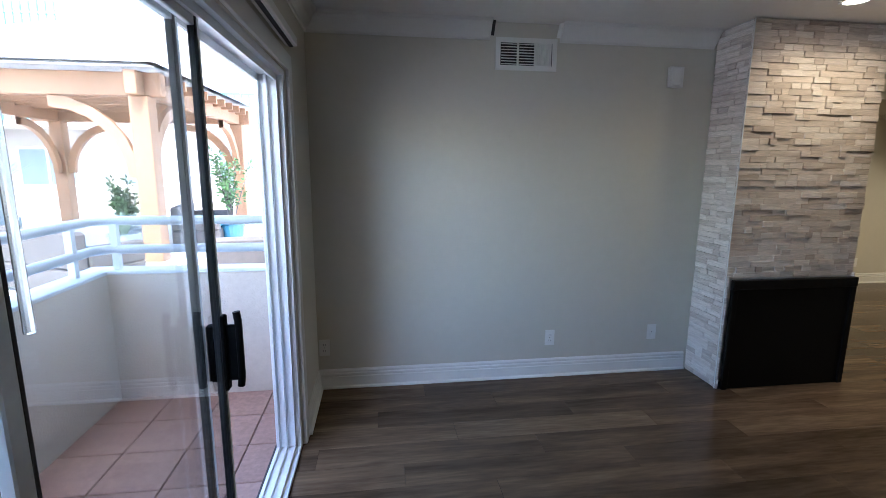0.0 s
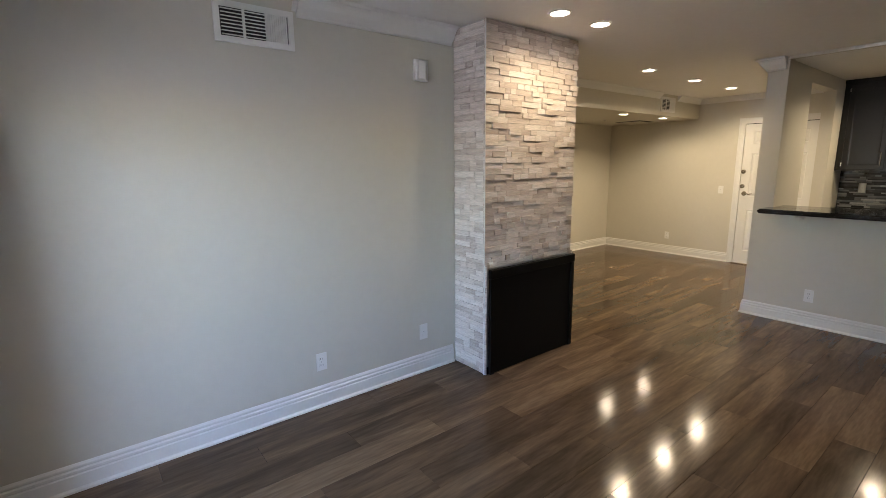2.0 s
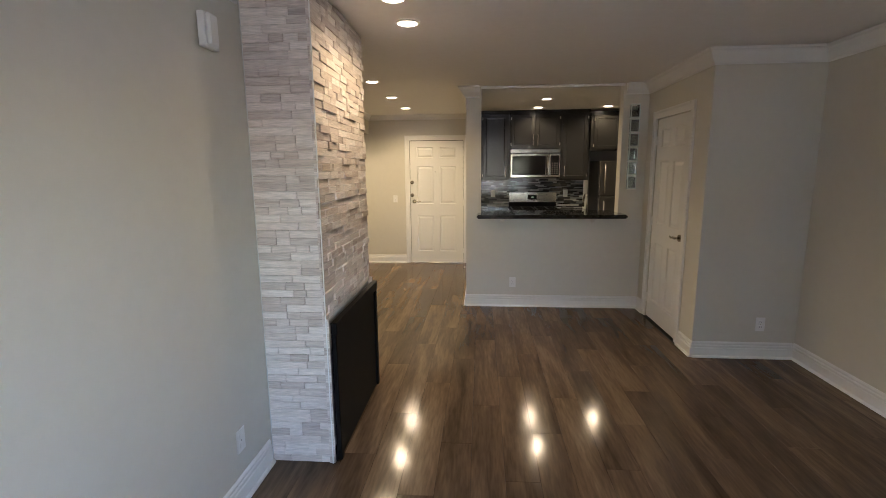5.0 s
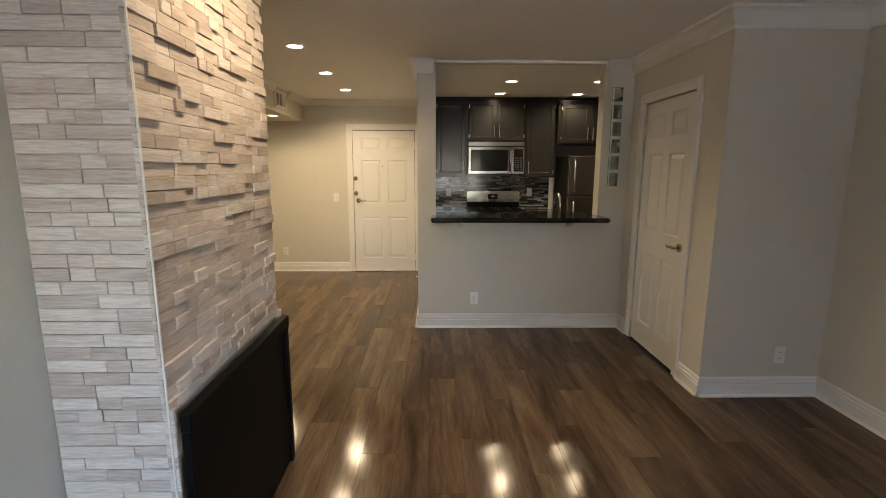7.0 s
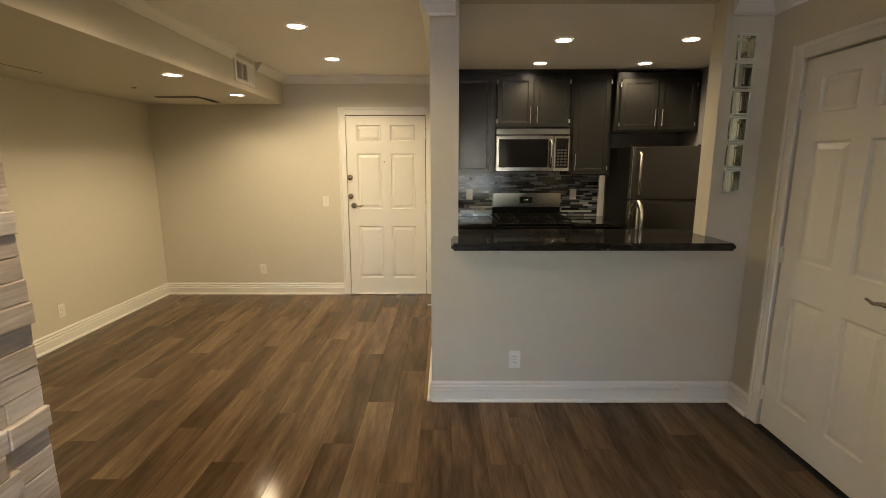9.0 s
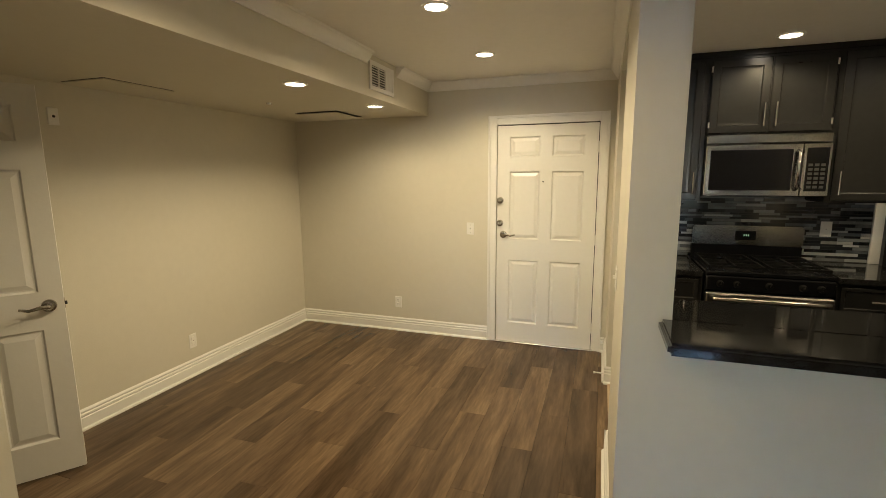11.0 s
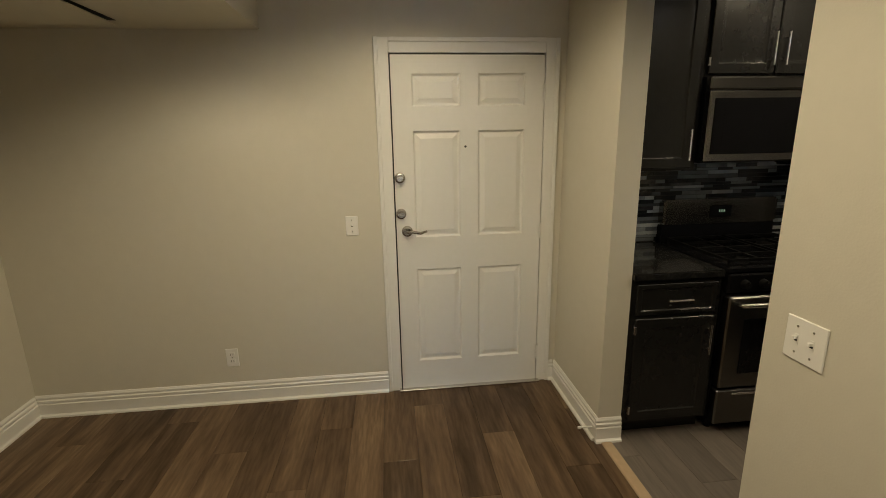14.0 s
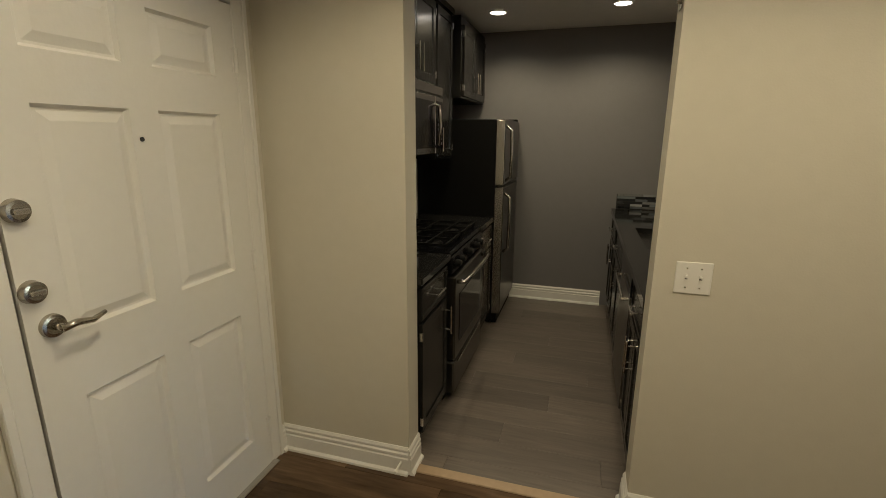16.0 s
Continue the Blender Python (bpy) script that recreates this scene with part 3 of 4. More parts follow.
def vent(m, w, h, label):
    """A supply grille with a fixed part and a part of closed fins; faces -y, origin at the centre."""
    v = thing("air_vent", m, label, "vent", "air vents")
    fw = 0.03
    bm = bmesh.new()
    for a in ((-w / 2, -h / 2, w / 2, -h / 2 + fw), (-w / 2, h / 2 - fw, w / 2, h / 2), (-w / 2, -h / 2 + fw, -w / 2 + fw, h / 2 - fw), (w / 2 - fw, -h / 2 + fw, w / 2, h / 2 - fw)):
        box(bm, a[0], -0.012, a[1], a[2], -0.0005, a[3])
    part("frame", bm, PLATE, v)
    part("backing", B(-w / 2 + fw, -0.003, -h / 2 + fw, w / 2 - fw, -0.001, h / 2 - fw), DARK, v)
    third = (w - 2 * fw) / 3
    x0 = -w / 2 + fw
    for i in (1, 2):
        part("mullion", B(x0 + i * third - 0.006, -0.012, -h / 2 + fw, x0 + i * third + 0.006, -0.003, h / 2 - fw), PLATE, v)
    n = 8
    for i in range(n):
        for k in (0, 1):
            z = -h / 2 + fw + (i + 0.5) * (h - 2 * fw) / n
            s = part("slat", B(x0 + k * third + 0.006, -0.010, z - 0.0022, x0 + (k + 1) * third - 0.006, -0.003, z + 0.0022), PLATE, v)
    for i in range(9):
        x = x0 + 2 * third + 0.008 + i * (third - 0.012) / 9
        part("fin", B(x, -0.011, -h / 2 + fw, x + (third - 0.012) / 9 - 0.003, -0.003, h / 2 - fw), PLATE, v)
    return v


vent(pose(0.905, 3.09, 2.247), 0.41, 0.20, "white metal air vent grille near the ceiling")
vent(pose(6.755, 3.80, 2.297), 0.40, 0.20, "white metal air vent in the soffit face")
# torn ends of the moulding beside the vent
for x, s in ((0.66, 1), (1.13, -1)):
    bm = bmesh.new()
    moulding(bm, [(0.002, -0.06), (0.03, -0.02), (0.05, 0.015), (0.052, 0.012), (0.032, -0.024), (0.004, -0.066)], (x, 3.088, CEIL - 0.018), (x + s * 0.025, 3.088, CEIL - 0.02), (0, -1, 0))
    tagged(part("torn_caulk", bm, DARK if s > 0 else TRIM), "torn caulk flap at the cut crown moulding", "caulk")

# downlights
for i, (lx, ly, lz) in enumerate(DOWNLIGHTS):
    d = thing("recessed_light", pose(lx, ly, lz), "round white recessed ceiling light, switched on", "ceiling light", "recessed lights")
    bm = bmesh.new()
    rings = [[bm.verts.new((r * math.cos(a), r * math.sin(a), z)) for a in (2 * math.pi * k / 32 for k in range(32))] for r, z in ((0.076, -0.0005), (0.074, -0.006), (0.06, -0.008), (0.055, -0.002))]
    quads(bm, rings)
    part("ring", bm, PLATE, d)
    bm = bmesh.new()
    bm.faces.new([bm.verts.new((0.056 * math.cos(a), 0.056 * math.sin(a), -0.004)) for a in (2 * math.pi * k / 32 for k in range(32))])
    part("lens", bm, GLOW, d)
# access flaps in the soffit underside
for x, y, w, l, drop in ((7.12, 4.41, 0.45, 0.42, 0.016), (5.45, 4.88, 0.46, 0.34, 0.008)):
    flap = tagged(new("trim_access_panel"), "painted access panel hanging slightly open in the soffit", "access panel", kind="structure")
    flap.location = (x, y, SOFFIT)
    part("frame_gap", B(-0.002, -0.002, -0.002, w + 0.002, l + 0.002, -0.0005), DARK, flap)
    bm = B(0, 0, -drop, w, l, -drop + 0.006, bevel=0.0015)
    bmesh.ops.transform(bm, matrix=Matrix.Rotation(math.atan2(drop - 0.009, w), 4, "Y") if drop > 0.01 else Matrix(), verts=bm.verts)
    part("panel", bm, PAINT, flap)
sprk = thing("sprinkler_cap", pose(6.555, 4.656, SOFFIT), "small sprinkler cap in the soffit", "sprinkler")
part("cap", T([(0, 0, -0.0005), (0, 0, -0.012)], [0.022, 0.018], 16), STEEL, sprk)

# ---- fireplace front ----
screen = thing("fireplace_screen", pose(0, 0, 0), "flat black metal fireplace screen", "fireplace screen")
part("panel", B(2.285, 2.715, 0.005, 3.205, 2.73, 0.735), BLACK, screen)
for a in ((2.27, 2.695, 0.72, 3.22, 2.73, 0.785), (2.27, 2.70, 0.004, 2.31, 2.729, 0.72), (3.18, 2.70, 0.004, 3.22, 2.729, 0.72)):
    part("rail", B(*a, bevel=0.003), BLACK, screen)
part("rail", B(2.262, 2.725, 0.004, 3.22, 2.76, 0.04), BLACK, screen)

# ---- glass blocks ----
for i in range(6):
    z0 = 1.339 + i * 0.1495
    g = thing("glass_block", pose(0, 0, 0), "small wavy glass block set in the wall", "glass block", "column of glass blocks")
    bm = B(5.252, 0.280, z0, 5.395, 0.380, z0 + 0.143, bevel=0.010, seg=2)
    part("block", bm, BLOCK_GLASS, g, smooth=False)
    part("core", B(5.30, 0.296, z0 + 0.018, 5.345, 0.364, z0 + 0.122, bevel=0.012, seg=2), BLOCK_GLASS, g)
    ring = bmesh.new()
    for a in ((0.280, z0, 0.380, z0 + 0.012), (0.280, z0 + 0.131, 0.380, z0 + 0.143), (0.280, z0 + 0.012, 0.290, z0 + 0.131), (0.368, z0 + 0.012, 0.380, z0 + 0.131)):
        box(ring, 5.246, a[0], a[1], 5.2515, a[2], a[3])
    part("edge", ring, BLOCK_EDGE, g)
    part("mortar", B(5.262, 0.276, z0 + 0.1435, 5.39, 0.384, z0 + 0.1488), TRIM, g)

stop = thing("door_stop", pose(7.115, 2.137, 0.062), "white spring door stop on the baseboard corner", "door stop")
part("spring", T([(0, 0.0, 0), (0, 0.06, 0.0)], 0.005, 10), TRIM, stop)
part("tip", T([(0, 0.06, 0), (0, 0.075, 0)], 0.008, 10), PLATE, stop)
catch = thing("door_catch", pose(6.131, 2.06, 1.97), "small brass latch plate on the kitchen jamb", "latch")
part("plate", B(0.0, -0.012, -0.025, 0.004, 0.04, 0.025, bevel=0.001), NICKEL, catch)
part("roller", T([(0.004, 0.014, 0.0), (0.014, 0.014, 0.0)], 0.008, 10), NICKEL, catch)

# ---- kitchen ----
def bar_pull(parent, p0, p1, out=0.03):
    """A bar handle on two posts, in front of a face at y = 0."""
    (x0, z0), (x1, z1) = p0, p1
    bm = T([(x0, -out - 0.02, z0), (x1, -out - 0.02, z1)], 0.0055, 8)
    for f in (0.15, 0.85):
        x, z = x0 + (x1 - x0) * f, z0 + (z1 - z0) * f
        tube(bm, [(x, -0.019, z), (x, -out - 0.02, z)], 0.004, 8)
    return part("handle", bm, STEEL, parent, "brushed steel bar handle")


def shaker(parent, name, x0, x1, z0, z1, mat_=None):
    """A framed cabinet door or drawer front, 19 mm proud of the body."""
    f = 0.05 if min(x1 - x0, z1 - z0) > 0.2 else 0.02
    bm = bmesh.new()
    rings = [[bm.verts.new((x, y, z)) for x, z in ((x0 + i, z0 + i), (x1 - i, z0 + i), (x1 - i, z1 - i), (x0 + i, z1 - i))]
             for i, y in ((0, 0.0), (0, -0.016), (0.003, -0.019), (f, -0.019), (f + 0.006, -0.013), (f + 0.02, -0.012))]
    quads(bm, rings)
    bm.faces.new(rings[-1])
    return part(name, bm, mat_ or CABINET, parent)


def cabinet(m, w, d, z0, z1, label, fronts, toe=False):
    """fronts: (kind, x0, x1, z0, z1, handle end) in the cabinet's own width and the room's heights."""
    c = thing("kitchen_cabinet", m, label, "cabinet", "kitchen cabinets")
    bm = B(0, 0, z0 + (0.09 if toe else 0), w, d, z1)
    if toe:
        box(bm, 0.0, 0.06, z0, w, d, z0 + 0.0895)
    part("body", bm, CABINET, c)
    for kind, x0, x1, c0, c1, grip in fronts:
        f = shaker(c, kind, x0, x1, c0, c1)
        if kind == "drawer":
            xm, zm = (x0 + x1) / 2, (c0 + c1) / 2
            bar_pull(f, (xm - 0.065, zm), (xm + 0.065, zm))
        elif grip:
            x = x0 + 0.03 if grip[0] == "l" else x1 - 0.03
            zz = (c0 + 0.04, c0 + 0.2) if grip[1] == "b" else (c1 - 0.2, c1 - 0.04)
            bar_pull(f, (x, zz[0]), (x, zz[1]))
            xh = x1 if grip[0] == "l" else x0
            for z in (c0 + 0.06, c1 - 0.06):
                part("hinge", B(xh - 0.006, -0.022, z - 0.022, xh + 0.006, -0.004, z + 0.022, bevel=0.002), STEEL, f)
    return c


E_UP, E_BASE, BACK = 7.40, 7.085, 7.728
# uppers along the east wall; local x runs from the doorway end to the fridge end
cabinet(pose(E_UP, 1.993, 0, 0, 0, -90), 0.478, BACK - E_UP, 1.385, 2.40, "dark espresso wall cabinet beside the microwave", [("door", 0.06, 0.445, 1.40, 2.38, "rb")])
cabinet(pose(E_UP, 1.513, 0, 0, 0, -90), 0.762, BACK - E_UP, 1.862, 2.40, "dark espresso cabinet over the microwave with two doors", [("door", 0.012, 0.376, 1.875, 2.38, "rb"), ("door", 0.386, 0.75, 1.875, 2.38, "lb")])
cabinet(pose(E_UP, 0.749, 0, 0, 0, -90), 0.43, BACK - E_UP, 1.385, 2.40, "tall dark espresso wall cabinet", [("door", 0.03, 0.40, 1.40, 2.38, "lb")])
cabinet(pose(7.33, 0.317, 0, 0, 0, -90), 0.84, BACK - 7.33, 1.825, 2.40, "deep dark espresso cabinet over the refrigerator", [("door", 0.04, 0.415, 1.84, 2.34, "rb"), ("door", 0.425, 0.80, 1.84, 2.34, "lb")])
setting("trim_cabinet_top", B(7.38, 0.319, 2.401, 7.728, 1.993, 2.4385), CABINET, "dark filler strip above the wall cabinets", "trim")
# bases
cabinet(pose(E_BASE, 1.993, 0, 0, 0, -90), 0.478, BACK - E_BASE, 0.0, 0.88, "dark base cabinet with a drawer beside the stove", [("drawer", 0.03, 0.45, 0.70, 0.86, ""), ("door", 0.03, 0.45, 0.11, 0.68, "rt")], True)
cabinet(pose(E_BASE, 0.738, 0, 0, 0, -90), 0.47, BACK - E_BASE, 0.0, 0.88, "dark base cabinet between stove and refrigerator", [("drawer", 0.02, 0.45, 0.70, 0.86, ""), ("door", 0.02, 0.45, 0.11, 0.68, "lt")], True)
end_panel = thing("filler_panel", pose(0, 0, 0), "narrow pale vertical panel beside the refrigerator", "panel")
part("board", B(7.700, 0.252, 0.921, 7.7285, 0.316, 1.384, bevel=0.002), PLATE, end_panel)
for y0, y1 in ((1.517, 1.992), (0.262, 0.738)):
    w = thing("countertop", pose(0, 0, 0), "polished black granite countertop", "countertop", "countertops")
    part("slab", B(7.055, y0, 0.881, 7.727, y1, 0.92, bevel=0.006, seg=2), GRANITE, w)

# west run under the pass-through
for i, (y0, y1) in enumerate(((-0.529, 0.02), (0.022, 0.86), (1.462, 1.993))):
    w = y1 - y0
    fr = [("drawer", 0.02, w - 0.02, 0.70, 0.86, ""), ("door", 0.02, w / 2 - 0.004, 0.11, 0.68, "rt"), ("door", w / 2 + 0.004, w - 0.02, 0.11, 0.68, "lt")]
    cabinet(pose(6.10, y0, 0, 0, 0, 90), w, 0.695, 0.0, 0.88, "dark base cabinet under the sink counter", fr, True)
dish = thing("dishwasher", pose(6.10, 0.862, 0, 0, 0, 90), "dark stainless dishwasher under the counter", "dishwasher")
part("body", B(0.002, 0.0, 0.09, 0.596, 0.69, 0.878), BLACK, dish)
part("door", B(0.004, -0.025, 0.11, 0.594, -0.001, 0.74, bevel=0.004), DARK_STEEL, dish)
part("control_strip", B(0.004, -0.025, 0.745, 0.594, -0.001, 0.872, bevel=0.004), GLOSS_BLACK, dish)
part("handle", T([(0.06, -0.025, 0.72), (0.06, -0.055, 0.72), (0.536, -0.055, 0.72), (0.536, -0.025, 0.72)], 0.008, 8), STEEL, dish)
part("toe_plate", B(0.004, 0.05, 0.0, 0.594, 0.06, 0.089), BLACK, dish)
sinktop = thing("countertop", pose(0, 0, 0), "polished black granite counter with a sink", "countertop", "countertops")
bm = bmesh.new()
for a in ((5.402, -0.528, 5.62, 1.993), (6.02, -0.528, 6.135, 1.993), (5.62, -0.528, 6.02, 0.40), (5.62, 1.05, 6.02, 1.993)):
    box(bm, a[0], a[1], 0.881, a[2], a[3], 0.92)
part("slab", bm, GRANITE, sinktop)
sink = thing("sink", pose(0, 0, 0), "stainless steel undermount sink", "sink")
bm = bmesh.new()
rings = [[bm.verts.new((x, y, z)) for x, y in ((5.62 + i, 0.40 + i), (6.02 - i, 0.40 + i), (6.02 - i, 1.05 - i), (5.62 + i, 1.05 - i))] for i, z in ((-0.008, 0.8805), (0.004, 0.8805), (0.012, 0.72), (0.05, 0.705))]
quads(bm, rings); bm.faces.new(rings[-1])
part("bowl", bm, STEEL, sink)
part("drain", T([(5.82, 0.72, 0.7055), (5.82, 0.72, 0.709)], 0.04, 20), STEEL, sink)
faucet = thing("faucet", pose(5.54, 0.73, 0.92), "tall chrome gooseneck faucet", "faucet")
part("base", T([(0, 0, 0.001), (0, 0, 0.03), (0, 0, 0.06)], [0.027, 0.026, 0.018], 16), STEEL, faucet)
arc = [(0, 0, 0.06), (0, 0, 0.25)] + [(0.09 - 0.09 * math.cos(a), 0, 0.25 + 0.09 * math.sin(a)) for a in (math.pi * k / 10 for k in range(1, 11))] + [(0.18, 0, 0.19)]
part("spout", T(arc, 0.011, 12), STEEL, faucet, smooth=True)
part("lever", T([(0, 0.02, 0.05), (0.01, 0.07, 0.075)], 0.006, 8), STEEL, faucet)
soap = thing("soap_dispenser", pose(5.54, 0.86, 0.92), "small chrome soap pump beside the faucet", "soap dispenser")
part("pump", T([(0, 0, 0.001), (0, 0, 0.01), (0, 0, 0.10), (0.05, 0, 0.115)], [0.018, 0.010, 0.009, 0.006], 12), STEEL, soap)

# bar top in the pass-through
bar = thing("bar_counter", pose(0, 0, 0), "polished black granite bar top on the half wall", "countertop")
part("slab", B(5.2595, 0.458, 1.040, 5.56, 1.952, 1.0815), GRANITE, bar)
part("overhang", B(4.985, 0.425, 1.040, 5.2592, 2.0, 1.082, bevel=0.012, seg=3), GRANITE, bar)
for y in (0.72, 1.72):
    bm = bmesh.new()
    moulding(bm, [(0, -0.001), (0.17, -0.001), (0.17, -0.02), (0.03, -0.05), (0.0, -0.07)], (5.26, y - 0.02, 1.0415), (5.26, y + 0.02, 1.0415), (-1, 0, 0))
    part("bracket", bm, PAINT, bar)

# range: local front at y = 0 faces the aisle
rng = thing("gas_range", pose(7.065, 1.503, 0, 0, 0, -90), "black and stainless freestanding gas range", "stove")
part("body", B(0.004, 0.03, 0.03, 0.752, 0.655, 0.895), BLACK, rng)
part("cooktop", B(0.0, 0.0, 0.896, 0.756, 0.60, 0.925, bevel=0.006), GLOSS_BLACK, rng)
part("control_panel", B(0.004, -0.012, 0.79, 0.752, 0.029, 0.894, bevel=0.008), GLOSS_BLACK, rng)
for x in (0.09, 0.19, 0.38, 0.57, 0.67):
    k = part("knob", T([(x, -0.012, 0.842), (x, -0.03, 0.842), (x, -0.042, 0.842)], [0.024, 0.021, 0.019], 16), BLACK, rng, "round black burner knob")
    part("pointer", B(x - 0.003, -0.046, 0.84, x + 0.003, -0.042, 0.86), STEEL, k)
oven = part("oven_door", B(0.008, -0.03, 0.275, 0.748, 0.029, 0.78, bevel=0.008), DARK_STEEL, rng, "stainless oven door")
part("oven_window", B(0.10, -0.034, 0.36, 0.656, -0.0305, 0.66, bevel=0.001), GLOSS_BLACK, oven)
part("oven_handle", T([(0.05, -0.03, 0.745), (0.05, -0.075, 0.75), (0.2, -0.085, 0.752), (0.556, -0.085, 0.752), (0.706, -0.075, 0.75), (0.706, -0.03, 0.745)], 0.012, 10), STEEL, oven, smooth=True)
dr = part("drawer", B(0.008, -0.025, 0.06, 0.748, 0.029, 0.262, bevel=0.008), DARK_STEEL, rng, "stainless storage drawer")
part("drawer_pull", B(0.09, -0.032, 0.232, 0.666, -0.0255, 0.245, bevel=0.003), STEEL, dr)
for x, y in ((0.04, 0.06), (0.716, 0.06), (0.04, 0.6), (0.716, 0.6)):
    part("foot", T([(x, y, 0.0), (x, y, 0.031)], 0.018, 10), BLACK, rng)
bg = part("backguard", B(0.0, 0.60, 0.90, 0.756, 0.655, 1.03, bevel=0.004), GLOSS_BLACK, rng)
part("backguard_panel", B(0.0, 0.585, 1.032, 0.756, 0.655, 1.185, bevel=0.012, seg=2), MW_STEEL, bg, "stainless backguard")
part("clock", B(0.30, 0.579, 1.075, 0.44, 0.5845, 1.145, bevel=0.003), GLOSS_BLACK, bg)
for x in (0.355, 0.37, 0.385):
    part("digit", B(x, 0.5775, 1.105, x + 0.006, 0.5785, 1.12), CLOCK, bg)
for cx in (0.19, 0.566):
    for cy in (0.15, 0.43):
        b = part("burner", T([(cx, cy, 0.9255), (cx, cy, 0.936), (cx, cy, 0.944)], [0.05, 0.045, 0.03], 18), BLACK, rng)
    g = bmesh.new()
    for x in (cx - 0.165, cx, cx + 0.165):
        box(g, x - 0.006, 0.03, 0.948, x + 0.006, 0.57, 0.962)
    for y in (0.036, 0.15, 0.29, 0.43, 0.564):
        box(g, cx - 0.165, y - 0.006, 0.9485, cx + 0.165, y + 0.006, 0.9615)
    for x in (cx - 0.16, cx + 0.16):
        for y in (0.04, 0.56):
            box(g, x - 0.006, y - 0.006, 0.9255, x + 0.006, y + 0.006, 0.949)
    part("grate", g, BLACK, rng, "black cast-iron grate")

# microwave
mw = thing("microwave", pose(7.345, 1.51, 1.425, 0, 0, -90), "stainless steel microwave mounted over the range", "microwave")
part("body", B(0.0, 0.03, 0.0, 0.756, 0.38, 0.434), BLACK, mw)
part("top_vent", B(0.0, -0.01, 0.37, 0.756, 0.029, 0.434, bevel=0.008), MW_STEEL, mw)
dm = part("door", B(0.0, -0.012, 0.004, 0.59, 0.029, 0.365, bevel=0.006), MW_STEEL, mw, "stainless microwave door")
part("window", B(0.03, -0.016, 0.045, 0.532, -0.0125, 0.328, bevel=0.001), GLOSS_BLACK, dm)
part("inner_screen", B(0.085, -0.018, 0.095, 0.48, -0.0165, 0.275), GLOSS_BLACK, dm)
part("handle", T([(0.56, -0.012, 0.05), (0.56, -0.045, 0.065), (0.56, -0.055, 0.185), (0.56, -0.045, 0.30), (0.56, -0.012, 0.315)], 0.012, 10), MW_STEEL, dm, smooth=True)
cp = part("control_panel", B(0.592, -0.012, 0.004, 0.756, 0.029, 0.365, bevel=0.006), MW_STEEL, mw)
part("keypad", B(0.612, -0.015, 0.04, 0.738, -0.0125, 0.335), GLOSS_BLACK, cp)
for i in range(6):
    for j in range(3):
        part("button", B(0.625 + j * 0.036, -0.0165, 0.06 + i * 0.03, 0.650 + j * 0.036, -0.0152, 0.078 + i * 0.03), DARK, cp)
part("display", B(0.625, -0.0165, 0.265, 0.722, -0.0152, 0.315), GLOSS_BLACK, cp)

# refrigerator
fr = thing("refrigerator", pose(7.0, 0.235, 0, 0, 0, -90), "top-freezer refrigerator with dark stainless doors and black sides", "refrigerator")
part("body", B(0.0, 0.06, 0.03, 0.75, 0.70, 1.672, bevel=0.004), FRIDGE_SIDE, fr)
part("kick_grille", B(0.01, 0.02, 0.012, 0.74, 0.06, 0.09), BLACK, fr)
for z0, z1, h0, h1 in ((0.095, 1.155, 0.62, 1.10), (1.165, 1.672, 1.20, 1.62)):
    d = part("door", B(0.0, -0.01, z0, 0.75, 0.058, z1, bevel=0.012, seg=3), DARK_STEEL, fr, "dark stainless refrigerator door")
    part("edge_trim", B(-0.005, -0.006, z0 + 0.008, 0.0, 0.057, z1 - 0.008, bevel=0.001), STEEL, d)
    part("handle", T([(0.06, -0.01, h0), (0.06, -0.05, h0 + 0.03), (0.06, -0.055, (h0 + h1) / 2), (0.06, -0.05, h1 - 0.03), (0.06, -0.01, h1)], 0.013, 10), STEEL, d, smooth=True)
part("top_hinge", B(0.66, 0.0, 1.6725, 0.74, 0.1, 1.69, bevel=0.003), BLACK, fr)
for x in (0.05, 0.70):
    for y in (0.1, 0.64):
        part("foot", T([(x, y, 0.0), (x, y, 0.031)], 0.018, 10), BLACK, fr)
for y in (1.76, 0.60):
    outlet(pose(7.706, y, 1.17, 0, 0, -90), "black outlet in the mosaic backsplash", False)

# ---- balcony and courtyard ----
setting("ground", B(-70, -70, -0.42, 70, 70, -0.30), CONCRETE, "pale sunlit concrete ground of the courtyard", "ground")
setting("pavement", B(-40, -12, -0.299, -2.05, 40, -0.02), CONCRETE, "pale sunlit courtyard paving", "pavement")
setting("pavement_side", B(-2.049, 3.42, -0.299, 20, 40, -0.02), CONCRETE, "pale sunlit courtyard paving beyond the balcony", "pavement")
setting("floor_balcony", B(-1.98, -0.8, -0.3, -0.64, 3.34, -0.062), CONCRETE, "balcony slab under terracotta tiles", "floor")
wall("wall_balcony_north", "x", 3.20, 3.34, -1.98, -0.64, -0.06, 0.82, STUCCO, "cream stucco balcony parapet")
wall("wall_balcony_west", "y", -1.98, -1.84, -0.8, 3.20, -0.06, 0.82, STUCCO, "cream stucco balcony parapet")
setting("trim_parapet_cap", B(-2.0, 3.19, 0.8205, -0.645, 3.35, 0.845, bevel=0.005), RAIL_PAINT, "grey cap on the balcony parapet", "trim")
setting("trim_parapet_cap", B(-2.0, -0.8, 0.8205, -1.83, 3.189, 0.845, bevel=0.005), RAIL_PAINT, "grey cap on the balcony parapet", "trim")
# unseen block south of the balcony, tall enough to cast it into shadow
setting("wall_shade_block", B(-2.1, -12.0, -0.3, 7.87, -0.9, 9.0), STUCCO, "unseen stucco block added to keep the sun off the balcony", "building")
